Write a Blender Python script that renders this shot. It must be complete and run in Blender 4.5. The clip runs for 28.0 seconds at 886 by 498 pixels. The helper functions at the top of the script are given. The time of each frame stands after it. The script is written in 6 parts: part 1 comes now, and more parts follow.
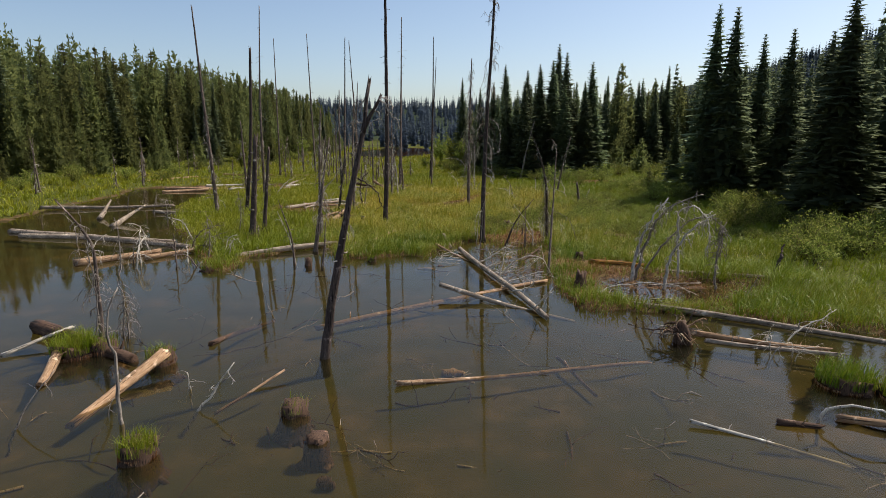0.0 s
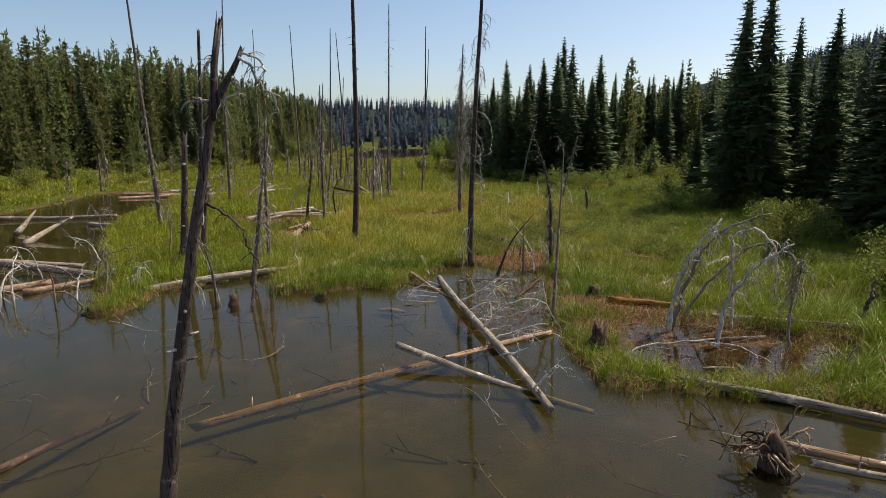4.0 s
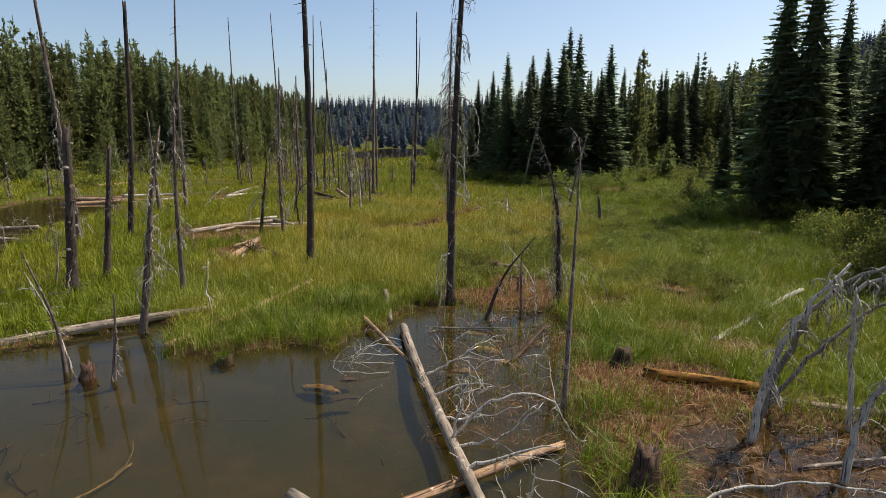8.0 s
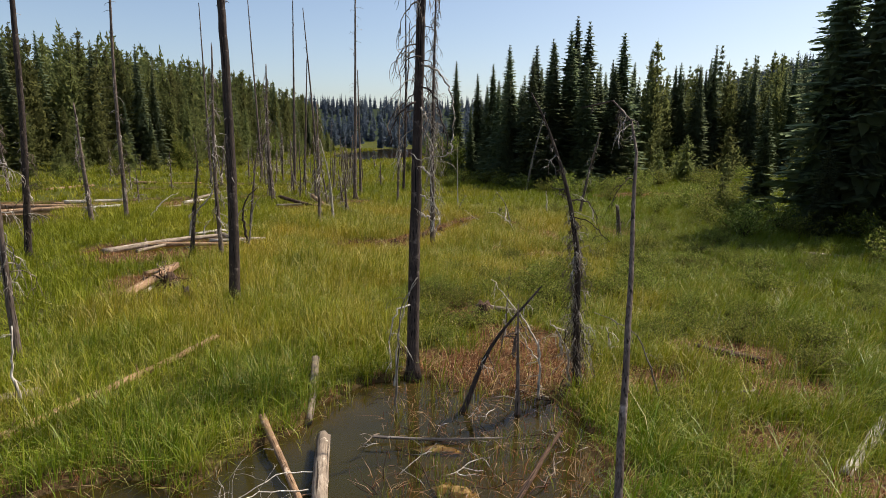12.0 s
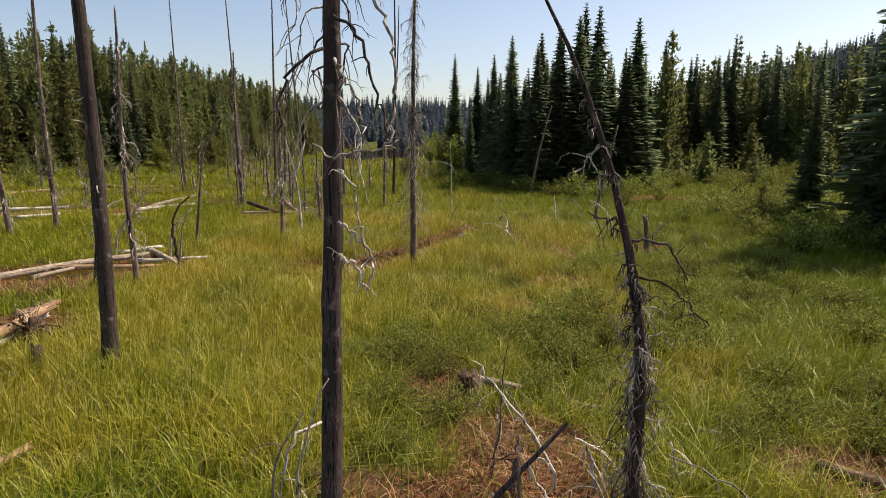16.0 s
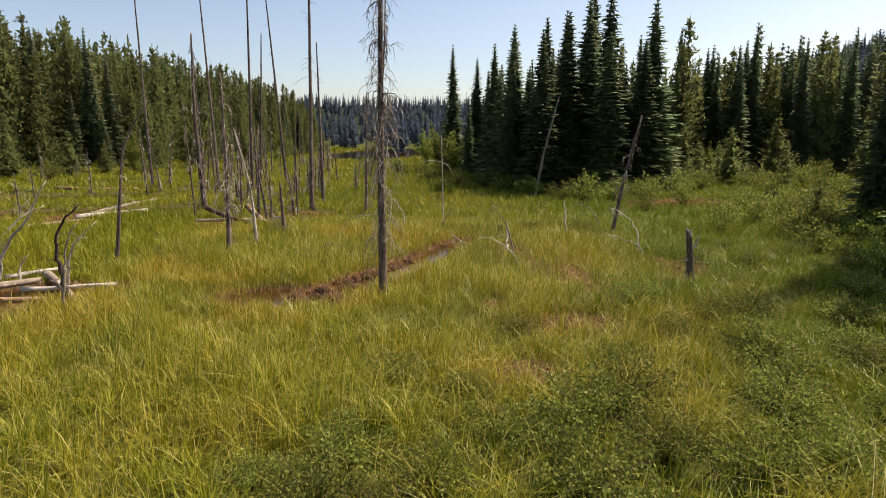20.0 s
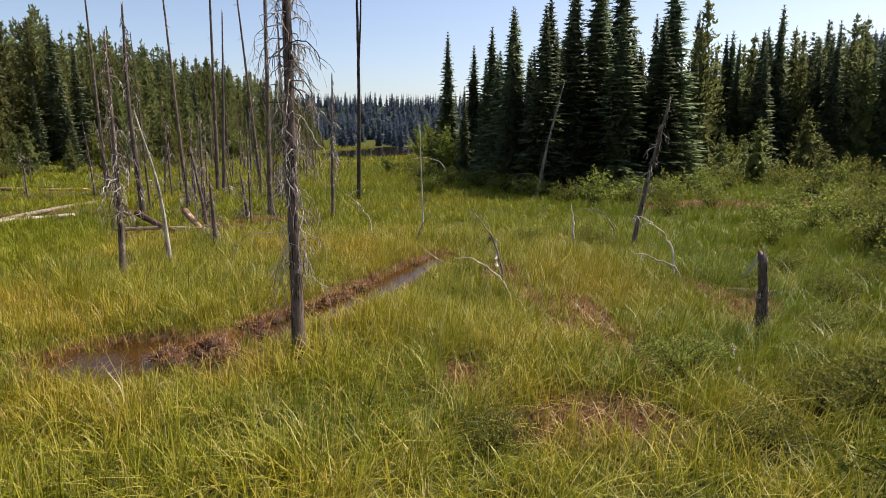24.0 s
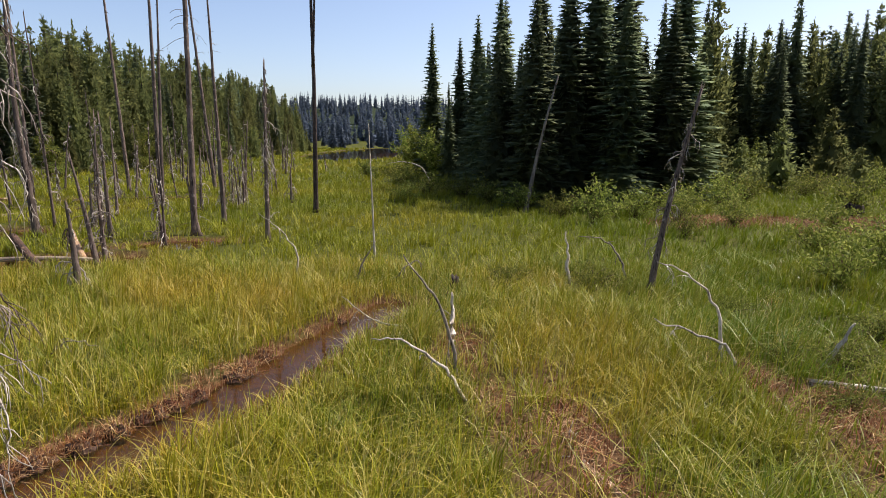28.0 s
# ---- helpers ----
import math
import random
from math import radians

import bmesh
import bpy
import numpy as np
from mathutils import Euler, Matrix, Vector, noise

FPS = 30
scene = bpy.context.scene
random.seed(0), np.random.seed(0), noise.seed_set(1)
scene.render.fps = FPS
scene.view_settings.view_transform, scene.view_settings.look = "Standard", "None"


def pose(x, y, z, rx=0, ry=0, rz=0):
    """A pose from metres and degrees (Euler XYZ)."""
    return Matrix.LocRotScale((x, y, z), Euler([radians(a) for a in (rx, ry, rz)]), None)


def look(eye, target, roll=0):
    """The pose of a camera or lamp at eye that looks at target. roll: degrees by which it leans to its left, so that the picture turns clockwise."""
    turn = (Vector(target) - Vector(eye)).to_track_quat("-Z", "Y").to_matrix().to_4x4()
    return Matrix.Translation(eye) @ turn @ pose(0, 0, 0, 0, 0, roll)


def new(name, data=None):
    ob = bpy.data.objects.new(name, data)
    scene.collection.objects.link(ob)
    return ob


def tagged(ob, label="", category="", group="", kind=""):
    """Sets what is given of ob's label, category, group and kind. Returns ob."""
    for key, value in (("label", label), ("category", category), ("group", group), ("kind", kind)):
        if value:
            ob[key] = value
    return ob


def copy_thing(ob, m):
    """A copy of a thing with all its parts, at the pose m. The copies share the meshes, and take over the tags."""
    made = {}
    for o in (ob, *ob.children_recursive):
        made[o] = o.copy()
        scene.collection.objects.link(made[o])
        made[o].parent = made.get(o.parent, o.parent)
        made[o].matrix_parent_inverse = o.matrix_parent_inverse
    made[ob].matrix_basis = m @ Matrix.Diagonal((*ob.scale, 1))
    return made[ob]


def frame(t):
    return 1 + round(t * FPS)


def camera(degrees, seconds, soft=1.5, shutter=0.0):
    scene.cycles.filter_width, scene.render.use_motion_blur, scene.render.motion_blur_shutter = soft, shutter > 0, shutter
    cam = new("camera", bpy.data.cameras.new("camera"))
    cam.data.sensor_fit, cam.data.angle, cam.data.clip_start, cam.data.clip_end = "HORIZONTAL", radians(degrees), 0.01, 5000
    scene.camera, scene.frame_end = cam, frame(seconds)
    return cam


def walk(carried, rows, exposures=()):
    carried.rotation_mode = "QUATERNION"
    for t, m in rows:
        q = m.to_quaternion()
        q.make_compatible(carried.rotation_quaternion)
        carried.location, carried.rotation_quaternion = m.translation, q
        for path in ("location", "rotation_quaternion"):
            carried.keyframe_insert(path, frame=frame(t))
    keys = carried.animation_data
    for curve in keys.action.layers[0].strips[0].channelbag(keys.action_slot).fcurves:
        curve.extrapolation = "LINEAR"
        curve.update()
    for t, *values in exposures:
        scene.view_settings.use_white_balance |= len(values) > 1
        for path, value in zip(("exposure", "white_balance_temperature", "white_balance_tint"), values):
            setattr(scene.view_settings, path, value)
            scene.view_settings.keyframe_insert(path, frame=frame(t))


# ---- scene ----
cam = camera(74.0, 28.0, soft=0.8)
ROWS = [
    (0.0, 0.000, 0.000, 5.338, 0.08, -11.12, -0.39),
    (0.5, 0.111, 0.688, 5.327, 0.11, -11.11, -0.39),
    (1.0, 0.258, 1.425, 5.295, 0.16, -11.11, -0.36),
    (1.5, 0.414, 2.170, 5.262, 0.20, -11.11, -0.36),
    (2.0, 0.559, 2.936, 5.241, 0.24, -11.08, -0.35),
    (2.5, 0.678, 3.730, 5.224, 0.30, -11.07, -0.36),
    (3.0, 0.799, 4.573, 5.205, 0.34, -11.04, -0.34),
    (3.5, 0.923, 5.328, 5.200, 0.39, -11.02, -0.35),
    (5.5, 1.419, 8.376, 5.113, 0.57, -11.06, -0.22),
    (6.0, 1.541, 9.095, 5.122, 0.62, -11.07, -0.24),
    (6.5, 1.654, 9.855, 5.084, 0.66, -11.09, -0.30),
    (7.0, 1.781, 10.620, 5.067, 0.70, -11.08, -0.32),
    (7.5, 1.897, 11.385, 5.040, 0.76, -11.07, -0.35),
    (8.0, 1.974, 12.165, 5.005, 0.79, -11.05, -0.38),
    (8.5, 2.071, 12.946, 4.994, 0.84, -11.04, -0.43),
    (9.0, 2.167, 13.716, 5.027, 0.88, -11.07, -0.45),
    (9.5, 2.272, 14.491, 5.008, 0.92, -11.09, -0.43),
    (10.0, 2.383, 15.287, 4.967, 0.97, -11.10, -0.45),
    (10.5, 2.475, 15.983, 4.927, 1.00, -11.06, -0.45),
    (11.0, 2.599, 16.695, 4.886, 1.04, -11.03, -0.46),
    (11.5, 2.684, 17.434, 4.838, 1.08, -11.01, -0.46),
    (12.0, 2.789, 18.194, 4.800, 1.13, -10.99, -0.47),
    (12.5, 2.874, 18.864, 4.781, 1.17, -11.01, -0.48),
    (14.5, 3.191, 21.541, 4.716, 1.31, -11.04, -0.30),
    (15.0, 3.280, 22.185, 4.662, 1.38, -11.00, -0.25),
    (15.5, 3.330, 22.809, 4.608, 1.44, -10.99, -0.24),
    (16.0, 3.386, 23.441, 4.557, 1.48, -10.97, -0.22),
    (16.5, 3.449, 24.082, 4.503, 1.52, -10.98, -0.18),
    (17.0, 3.515, 24.740, 4.454, 1.56, -10.98, -0.17),
    (17.5, 3.578, 25.394, 4.427, 1.58, -11.00, -0.21),
    (18.0, 3.623, 26.046, 4.376, 1.63, -11.01, -0.27),
    (18.5, 3.673, 26.701, 4.343, 1.66, -11.01, -0.21),
    (19.0, 3.752, 27.298, 4.313, 1.68, -10.99, -0.14),
    (19.5, 3.826, 27.900, 4.284, 1.71, -10.95, -0.13),
    (20.0, 3.884, 28.503, 4.278, 1.74, -10.98, -0.16),
    (20.5, 3.971, 29.124, 4.265, 1.77, -11.00, -0.16),
    (21.0, 4.053, 29.771, 4.230, 1.81, -10.99, -0.16),
    (21.5, 4.109, 30.399, 4.241, 1.85, -10.99, -0.18),
    (23.5, 4.580, 33.148, 3.946, 2.10, -11.05, 0.02),
    (24.0, 4.717, 33.867, 3.846, 2.13, -11.04, -0.01),
    (24.5, 4.864, 34.608, 3.797, 2.16, -11.01, 0.04),
    (25.0, 4.983, 35.346, 3.778, 2.13, -11.02, -0.01),
    (25.5, 5.120, 36.039, 3.795, 2.05, -11.00, -0.03),
    (26.0, 5.247, 36.695, 3.843, 1.95, -10.97, -0.04),
    (26.5, 5.358, 37.368, 3.873, 1.90, -10.97, -0.07),
    (27.0, 5.482, 38.020, 3.876, 1.85, -10.97, -0.07),
    (27.5, 5.617, 38.630, 3.867, 1.85, -10.94, -0.04),
    (28.0, 5.752, 39.322, 3.873, 1.87, -10.92, -0.08),
]
walk(cam, [(t, pose(x, y, z, 90 + pitch, roll, yaw)) for t, x, y, z, yaw, pitch, roll in ROWS],
     [(0, 0.02, 6500, 10), (10, 0.09, 6500, 10), (15, 0.21, 7100, 14), (20, 0.33, 7150, 15), (24, 0.31, 6650, 16), (28, 0.34, 6450, 17)])

# ---- world, sun, exposure ----
SUN_AZ, SUN_EL = radians(62), radians(52)
world = bpy.data.worlds.new("world")
scene.world = world
world.use_nodes = True
wn = world.node_tree.nodes
sky = wn.new("ShaderNodeTexSky")
sky.sky_type = "NISHITA"
sky.sun_disc = False
sky.sun_elevation, sky.sun_rotation = SUN_EL, SUN_AZ
sky.altitude, sky.air_density, sky.dust_density, sky.ozone_density = 900, 1.0, 3.0, 1.1
wn["Background"].inputs["Strength"].default_value = 0.138
world.node_tree.links.new(sky.outputs[0], wn["Background"].inputs["Color"])
sun = new("sun", bpy.data.lights.new("sun", "SUN"))
sun.data.energy, sun.data.angle, sun.data.color = 5.0, radians(0.6), (1.0, 0.95, 0.86)
to_sun = Vector((math.sin(SUN_AZ) * math.cos(SUN_EL), math.cos(SUN_AZ) * math.cos(SUN_EL), math.sin(SUN_EL)))
sun.matrix_world = look(to_sun * 100, (0, 0, 0))


# ---- materials ----
def shader(name):
    m = bpy.data.materials.new(name)
    m.use_nodes = True
    nt = m.node_tree
    return m, nt, nt.nodes["Principled BSDF"]


def link(nt, a, b):
    nt.links.new(a, b)


def noise_tex(nt, scale, detail=4.0, rough=0.6, stretch=None, coords="Object"):
    tc = nt.nodes.new("ShaderNodeTexCoord")
    n = nt.nodes.new("ShaderNodeTexNoise")
    n.inputs["Scale"].default_value, n.inputs["Detail"].default_value, n.inputs["Roughness"].default_value = scale, detail, rough
    src = tc.outputs[coords]
    if stretch:
        mp = nt.nodes.new("ShaderNodeMapping")
        mp.inputs["Scale"].default_value = stretch
        link(nt, src, mp.inputs[0])
        src = mp.outputs[0]
    link(nt, src, n.inputs["Vector"])
    return n.outputs["Fac"]


def ramp(nt, fac, stops):
    r = nt.nodes.new("ShaderNodeValToRGB")
    els = r.color_ramp.elements
    while len(els) < len(stops):
        els.new(0.5)
    for e, (p, c) in zip(els, stops):
        e.position, e.color = p, (*c, 1)
    link(nt, fac, r.inputs[0])
    return r.outputs[0]


def mixed(nt, fac, a, b, kind="MIX"):
    m = nt.nodes.new("ShaderNodeMix")
    m.data_type, m.blend_type = "RGBA", kind
    for v, s in ((fac, 0), (a, 6), (b, 7)):
        if isinstance(v, (int, float)):
            m.inputs[s].default_value = v
        elif isinstance(v, tuple):
            m.inputs[s].default_value = (*v, 1)
        else:
            link(nt, v, m.inputs[s])
    return m.outputs[2]


def span(nt, v, a, b):
    m = nt.nodes.new("ShaderNodeMapRange")
    m.inputs[1].default_value, m.inputs[2].default_value = a, b
    link(nt, v, m.inputs[0])
    return m.outputs[0]


def bumped(nt, bsdf, height, strength, distance):
    b = nt.nodes.new("ShaderNodeBump")
    b.inputs["Strength"].default_value, b.inputs["Distance"].default_value = strength, distance
    link(nt, height, b.inputs["Height"])
    link(nt, b.outputs[0], bsdf.inputs["Normal"])


def wood_mat(name, dark, mid, light, grain=(9, 9, 1.2), rough=0.85, bump=0.6):
    """Weathered dead wood: grain along the object's z, blotches, fine cracks."""
    m, nt, b = shader(name)
    g = noise_tex(nt, 6, 6, 0.7, grain)
    blot = noise_tex(nt, 1.7, 3)
    col = ramp(nt, g, [(0.3, dark), (0.5, mid), (0.72, light)])
    col = mixed(nt, span(nt, blot, 0.42, 0.62), col, tuple(v * 0.62 for v in mid))
    crack = noise_tex(nt, 3.2, 3, 0.5, (grain[0] * 1.3, grain[1] * 1.3, grain[2] * 0.3))
    col = mixed(nt, span(nt, crack, 0.44, 0.36), col, tuple(v * 0.35 for v in dark))
    patch = noise_tex(nt, 5.5, 4, 0.6)
    col = mixed(nt, span(nt, patch, 0.6, 0.7), col, tuple(min(1, v * 1.25) for v in light))
    rnd = nt.nodes.new("ShaderNodeObjectInfo").outputs["Random"]
    hsv = nt.nodes.new("ShaderNodeHueSaturation")
    link(nt, col, hsv.inputs["Color"])
    mr = nt.nodes.new("ShaderNodeMapRange")
    mr.inputs[3].default_value, mr.inputs[4].default_value = 0.8, 1.2
    link(nt, rnd, mr.inputs[0])
    link(nt, mr.outputs[0], hsv.inputs["Value"])
    link(nt, hsv.outputs[0], b.inputs["Base Color"])
    b.inputs["Roughness"].default_value = rough
    b.inputs["Specular IOR Level"].default_value = 0.25
    bumped(nt, b, g, bump, 0.012)
    return m


def leaf_mat(name, stops, translucent=0.35, patch=0.35, patch_stops=None, rough=0.75, sheen=0.12, lush=None):
    """Foliage: each leaf or blade its own tone, and broad patches of tone over the place."""
    m, nt, b = shader(name)
    geo = nt.nodes.new("ShaderNodeNewGeometry")
    col = ramp(nt, geo.outputs["Random Per Island"], stops)
    if patch_stops:
        tex = nt.nodes.new("ShaderNodeTexNoise")
        tex.inputs["Scale"].default_value, tex.inputs["Detail"].default_value = patch, 4
        link(nt, geo.outputs["Position"], tex.inputs["Vector"])
        col = mixed(nt, 0.42, col, ramp(nt, tex.outputs["Fac"], patch_stops))
        if lush:
            # a greener kind of sedge grows near the pond
            sep = nt.nodes.new("ShaderNodeSeparateXYZ")
            link(nt, geo.outputs["Position"], sep.inputs[0])
            m2 = nt.nodes.new("ShaderNodeMapRange")
            m2.inputs[1].default_value, m2.inputs[2].default_value, m2.inputs[3].default_value, m2.inputs[4].default_value = 24, 38, 0.55, 0.0
            link(nt, sep.outputs["Y"], m2.inputs[0])
            m3 = nt.nodes.new("ShaderNodeMapRange")
            m3.inputs[1].default_value, m3.inputs[2].default_value, m3.inputs[4].default_value = 6.5, 11, 0.5
            link(nt, sep.outputs["X"], m3.inputs[0])
            most = nt.nodes.new("ShaderNodeMath")
            most.operation = "MAXIMUM"
            link(nt, m2.outputs[0], most.inputs[0])
            link(nt, m3.outputs[0], most.inputs[1])
            col = mixed(nt, most.outputs[0], col, lush)
    else:
        rnd = nt.nodes.new("ShaderNodeObjectInfo").outputs["Random"]
        hsv = nt.nodes.new("ShaderNodeHueSaturation")
        for key, lo, hi in (("Value", 0.75, 1.3), ("Hue", 0.485, 0.515)):
            mr = nt.nodes.new("ShaderNodeMapRange")
            mr.inputs[3].default_value, mr.inputs[4].default_value = lo, hi
            link(nt, rnd, mr.inputs[0])
            link(nt, mr.outputs[0], hsv.inputs[key])
        link(nt, col, hsv.inputs["Color"])
        col = hsv.outputs[0]
    link(nt, col, b.inputs["Base Color"])
    b.inputs["Roughness"].default_value = rough
    b.inputs["Specular IOR Level"].default_value = sheen
    tr = nt.nodes.new("ShaderNodeBsdfTranslucent")
    link(nt, col, tr.inputs["Color"])
    mx = nt.nodes.new("ShaderNodeMixShader")
    mx.inputs[0].default_value = translucent
    link(nt, b.outputs[0], mx.inputs[1])
    link(nt, tr.outputs[0], mx.inputs[2])
    link(nt, mx.outputs[0], nt.nodes["Material Output"].inputs["Surface"])
    return m


M_SNAG = wood_mat("grey_dead_bark", (0.058, 0.04, 0.031), (0.175, 0.125, 0.097), (0.33, 0.26, 0.215))
M_CHAR = wood_mat("dark_dead_bark", (0.024, 0.016, 0.013), (0.078, 0.054, 0.044), (0.18, 0.135, 0.112))
M_TWIG = wood_mat("grey_twig", (0.12, 0.095, 0.075), (0.28, 0.23, 0.185), (0.46, 0.39, 0.32))
M_PALE = wood_mat("silver_twig", (0.26, 0.22, 0.18), (0.53, 0.46, 0.38), (0.74, 0.65, 0.54))
M_WHITE = wood_mat("bleached_wood", (0.36, 0.3, 0.23), (0.64, 0.55, 0.44), (0.85, 0.76, 0.63))
M_LOG = wood_mat("weathered_log", (0.14, 0.098, 0.066), (0.36, 0.275, 0.195), (0.6, 0.49, 0.37))
M_TAN = wood_mat("tan_bare_log", (0.18, 0.095, 0.048), (0.42, 0.25, 0.135), (0.66, 0.48, 0.32))
M_ROT = wood_mat("rotten_brown_wood", (0.03, 0.018, 0.012), (0.1, 0.055, 0.034), (0.2, 0.12, 0.075))
M_TRUNK = wood_mat("conifer_bark", (0.025, 0.02, 0.017), (0.07, 0.055, 0.045), (0.12, 0.1, 0.085))
M_MOSSY = wood_mat("orange_mossy_wood", (0.09, 0.035, 0.008), (0.3, 0.125, 0.018), (0.45, 0.24, 0.05), (3, 3, 2))
M_OCHRE = wood_mat("ochre_moss", (0.13, 0.075, 0.022), (0.3, 0.185, 0.06), (0.45, 0.32, 0.13), (3, 3, 3))
M_SHELF = wood_mat("bracket_fungus", (0.12, 0.1, 0.08), (0.3, 0.26, 0.21), (0.45, 0.4, 0.34), (3, 3, 3))
M_SEDGE = leaf_mat("sedge_blades", [(0.0, (0.03, 0.055, 0.004)), (0.3, (0.125, 0.17, 0.01)), (0.6, (0.37, 0.36, 0.024)), (0.78, (0.46, 0.3, 0.05)), (0.95, (0.7, 0.58, 0.2))], 0.27, 0.3,
                   [(0.3, (0.1, 0.17, 0.006)), (0.5, (0.34, 0.32, 0.012)), (0.68, (0.58, 0.38, 0.03))], 0.42, 0.25, (0.1, 0.19, 0.006))
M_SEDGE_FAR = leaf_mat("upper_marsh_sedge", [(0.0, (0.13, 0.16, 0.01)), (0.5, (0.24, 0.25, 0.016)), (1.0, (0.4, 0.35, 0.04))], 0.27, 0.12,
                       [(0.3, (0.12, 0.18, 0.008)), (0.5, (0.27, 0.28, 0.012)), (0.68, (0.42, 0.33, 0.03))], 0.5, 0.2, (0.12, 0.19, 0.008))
# Sparse stalks whose pale colour paints in the sparkle of sunlit blades.
M_STALK = leaf_mat("painted_glint_stalks", [(0.0, (0.5, 0.42, 0.06)), (0.6, (0.72, 0.6, 0.16)), (1.0, (0.85, 0.74, 0.36))], 0.3, rough=0.4, sheen=0.5)
M_STRAW = leaf_mat("dead_sedge_straw", [(0.0, (0.12, 0.038, 0.014)), (0.5, (0.3, 0.125, 0.05)), (1.0, (0.6, 0.42, 0.22))], 0.2)
M_WILLOW = leaf_mat("willow_leaves", [(0.0, (0.09, 0.12, 0.018)), (0.6, (0.2, 0.225, 0.04)), (1.0, (0.4, 0.4, 0.1))], 0.45, rough=0.6, sheen=0.1)
M_FIR = leaf_mat("fir_needles", [(0.0, (0.13, 0.16, 0.095)), (0.6, (0.18, 0.21, 0.115)), (1.0, (0.23, 0.255, 0.125))], 0.7, sheen=0.0)
M_PINE = leaf_mat("pine_needles", [(0.0, (0.12, 0.132, 0.05)), (0.6, (0.165, 0.175, 0.062)), (1.0, (0.205, 0.21, 0.068))], 0.62, sheen=0.0)
# Distance haze is painted into these needles as a pale, even blue.
M_FAR = leaf_mat("haze_tinted_needles", [(0.0, (0.105, 0.13, 0.155)), (0.6, (0.11, 0.135, 0.16)), (1.0, (0.115, 0.14, 0.165))], 0.7, sheen=0.0)


def make_ground_mat():
    m, nt, b = shader("ground_peat_and_silt")
    geo = nt.nodes.new("ShaderNodeNewGeometry")
    sep = nt.nodes.new("ShaderNodeSeparateXYZ")
    link(nt, geo.outputs["Position"], sep.inputs[0])
    fine, broad, blot = noise_tex(nt, 9, 6, 0.7), noise_tex(nt, 0.9, 4), noise_tex(nt, 0.3, 3)
    peat = ramp(nt, fine, [(0.3, (0.035, 0.02, 0.01)), (0.5, (0.1, 0.055, 0.026)), (0.7, (0.22, 0.135, 0.065))])
    moss = ramp(nt, fine, [(0.3, (0.035, 0.04, 0.008)), (0.55, (0.085, 0.09, 0.017)), (0.72, (0.17, 0.14, 0.04))])
    bare = nt.nodes.new("ShaderNodeAttribute")
    bare.attribute_name = "bare_peat"
    soil = nt.nodes.new("ShaderNodeMath")
    soil.operation = "MULTIPLY"
    link(nt, bare.outputs["Fac"], soil.inputs[0])
    link(nt, span(nt, broad, 0.25, 0.45), soil.inputs[1])
    meadow = mixed(nt, soil.outputs[0], moss, peat)
    silt = ramp(nt, broad, [(0.3, (0.06, 0.053, 0.02)), (0.5, (0.085, 0.07, 0.027)), (0.72, (0.14, 0.1, 0.038))])
    silt = mixed(nt, span(nt, blot, 0.38, 0.66), silt, (0.058, 0.06, 0.025))
    # the marsh stream runs over red-brown peat
    marsh = nt.nodes.new("ShaderNodeMath")
    marsh.operation = "MULTIPLY"
    link(nt, span(nt, sep.outputs["Y"], 31.0, 35.0), marsh.inputs[0])
    link(nt, span(nt, sep.outputs["X"], -16.0, -12.0), marsh.inputs[1])
    silt = mixed(nt, marsh.outputs[0], silt, ramp(nt, fine, [(0.3, (0.05, 0.02, 0.008)), (0.7, (0.19, 0.08, 0.03))]))
    mud = ramp(nt, fine, [(0.3, (0.025, 0.016, 0.009)), (0.5, (0.075, 0.045, 0.025)), (0.68, (0.19, 0.125, 0.08))])
    on_mud = nt.nodes.new("ShaderNodeMath")
    on_mud.operation = "MULTIPLY"
    link(nt, span(nt, sep.outputs["X"], 4.9, 5.5), on_mud.inputs[0])
    link(nt, span(nt, sep.outputs["Y"], 18.0, 18.6), on_mud.inputs[1])
    silt = mixed(nt, on_mud.outputs[0], silt, mud)
    col = mixed(nt, span(nt, sep.outputs["Z"], -0.03, 0.05), silt, meadow)
    forest_floor = ramp(nt, fine, [(0.35, (0.018, 0.028, 0.014)), (0.65, (0.045, 0.058, 0.028))])
    col = mixed(nt, span(nt, sep.outputs["Z"], 1.0, 2.5), col, forest_floor)
    link(nt, col, b.inputs["Base Color"])
    b.inputs["Roughness"].default_value = 0.95
    b.inputs["Specular IOR Level"].default_value = 0.06
    bumped(nt, b, fine, 0.8, 0.03)
    return m


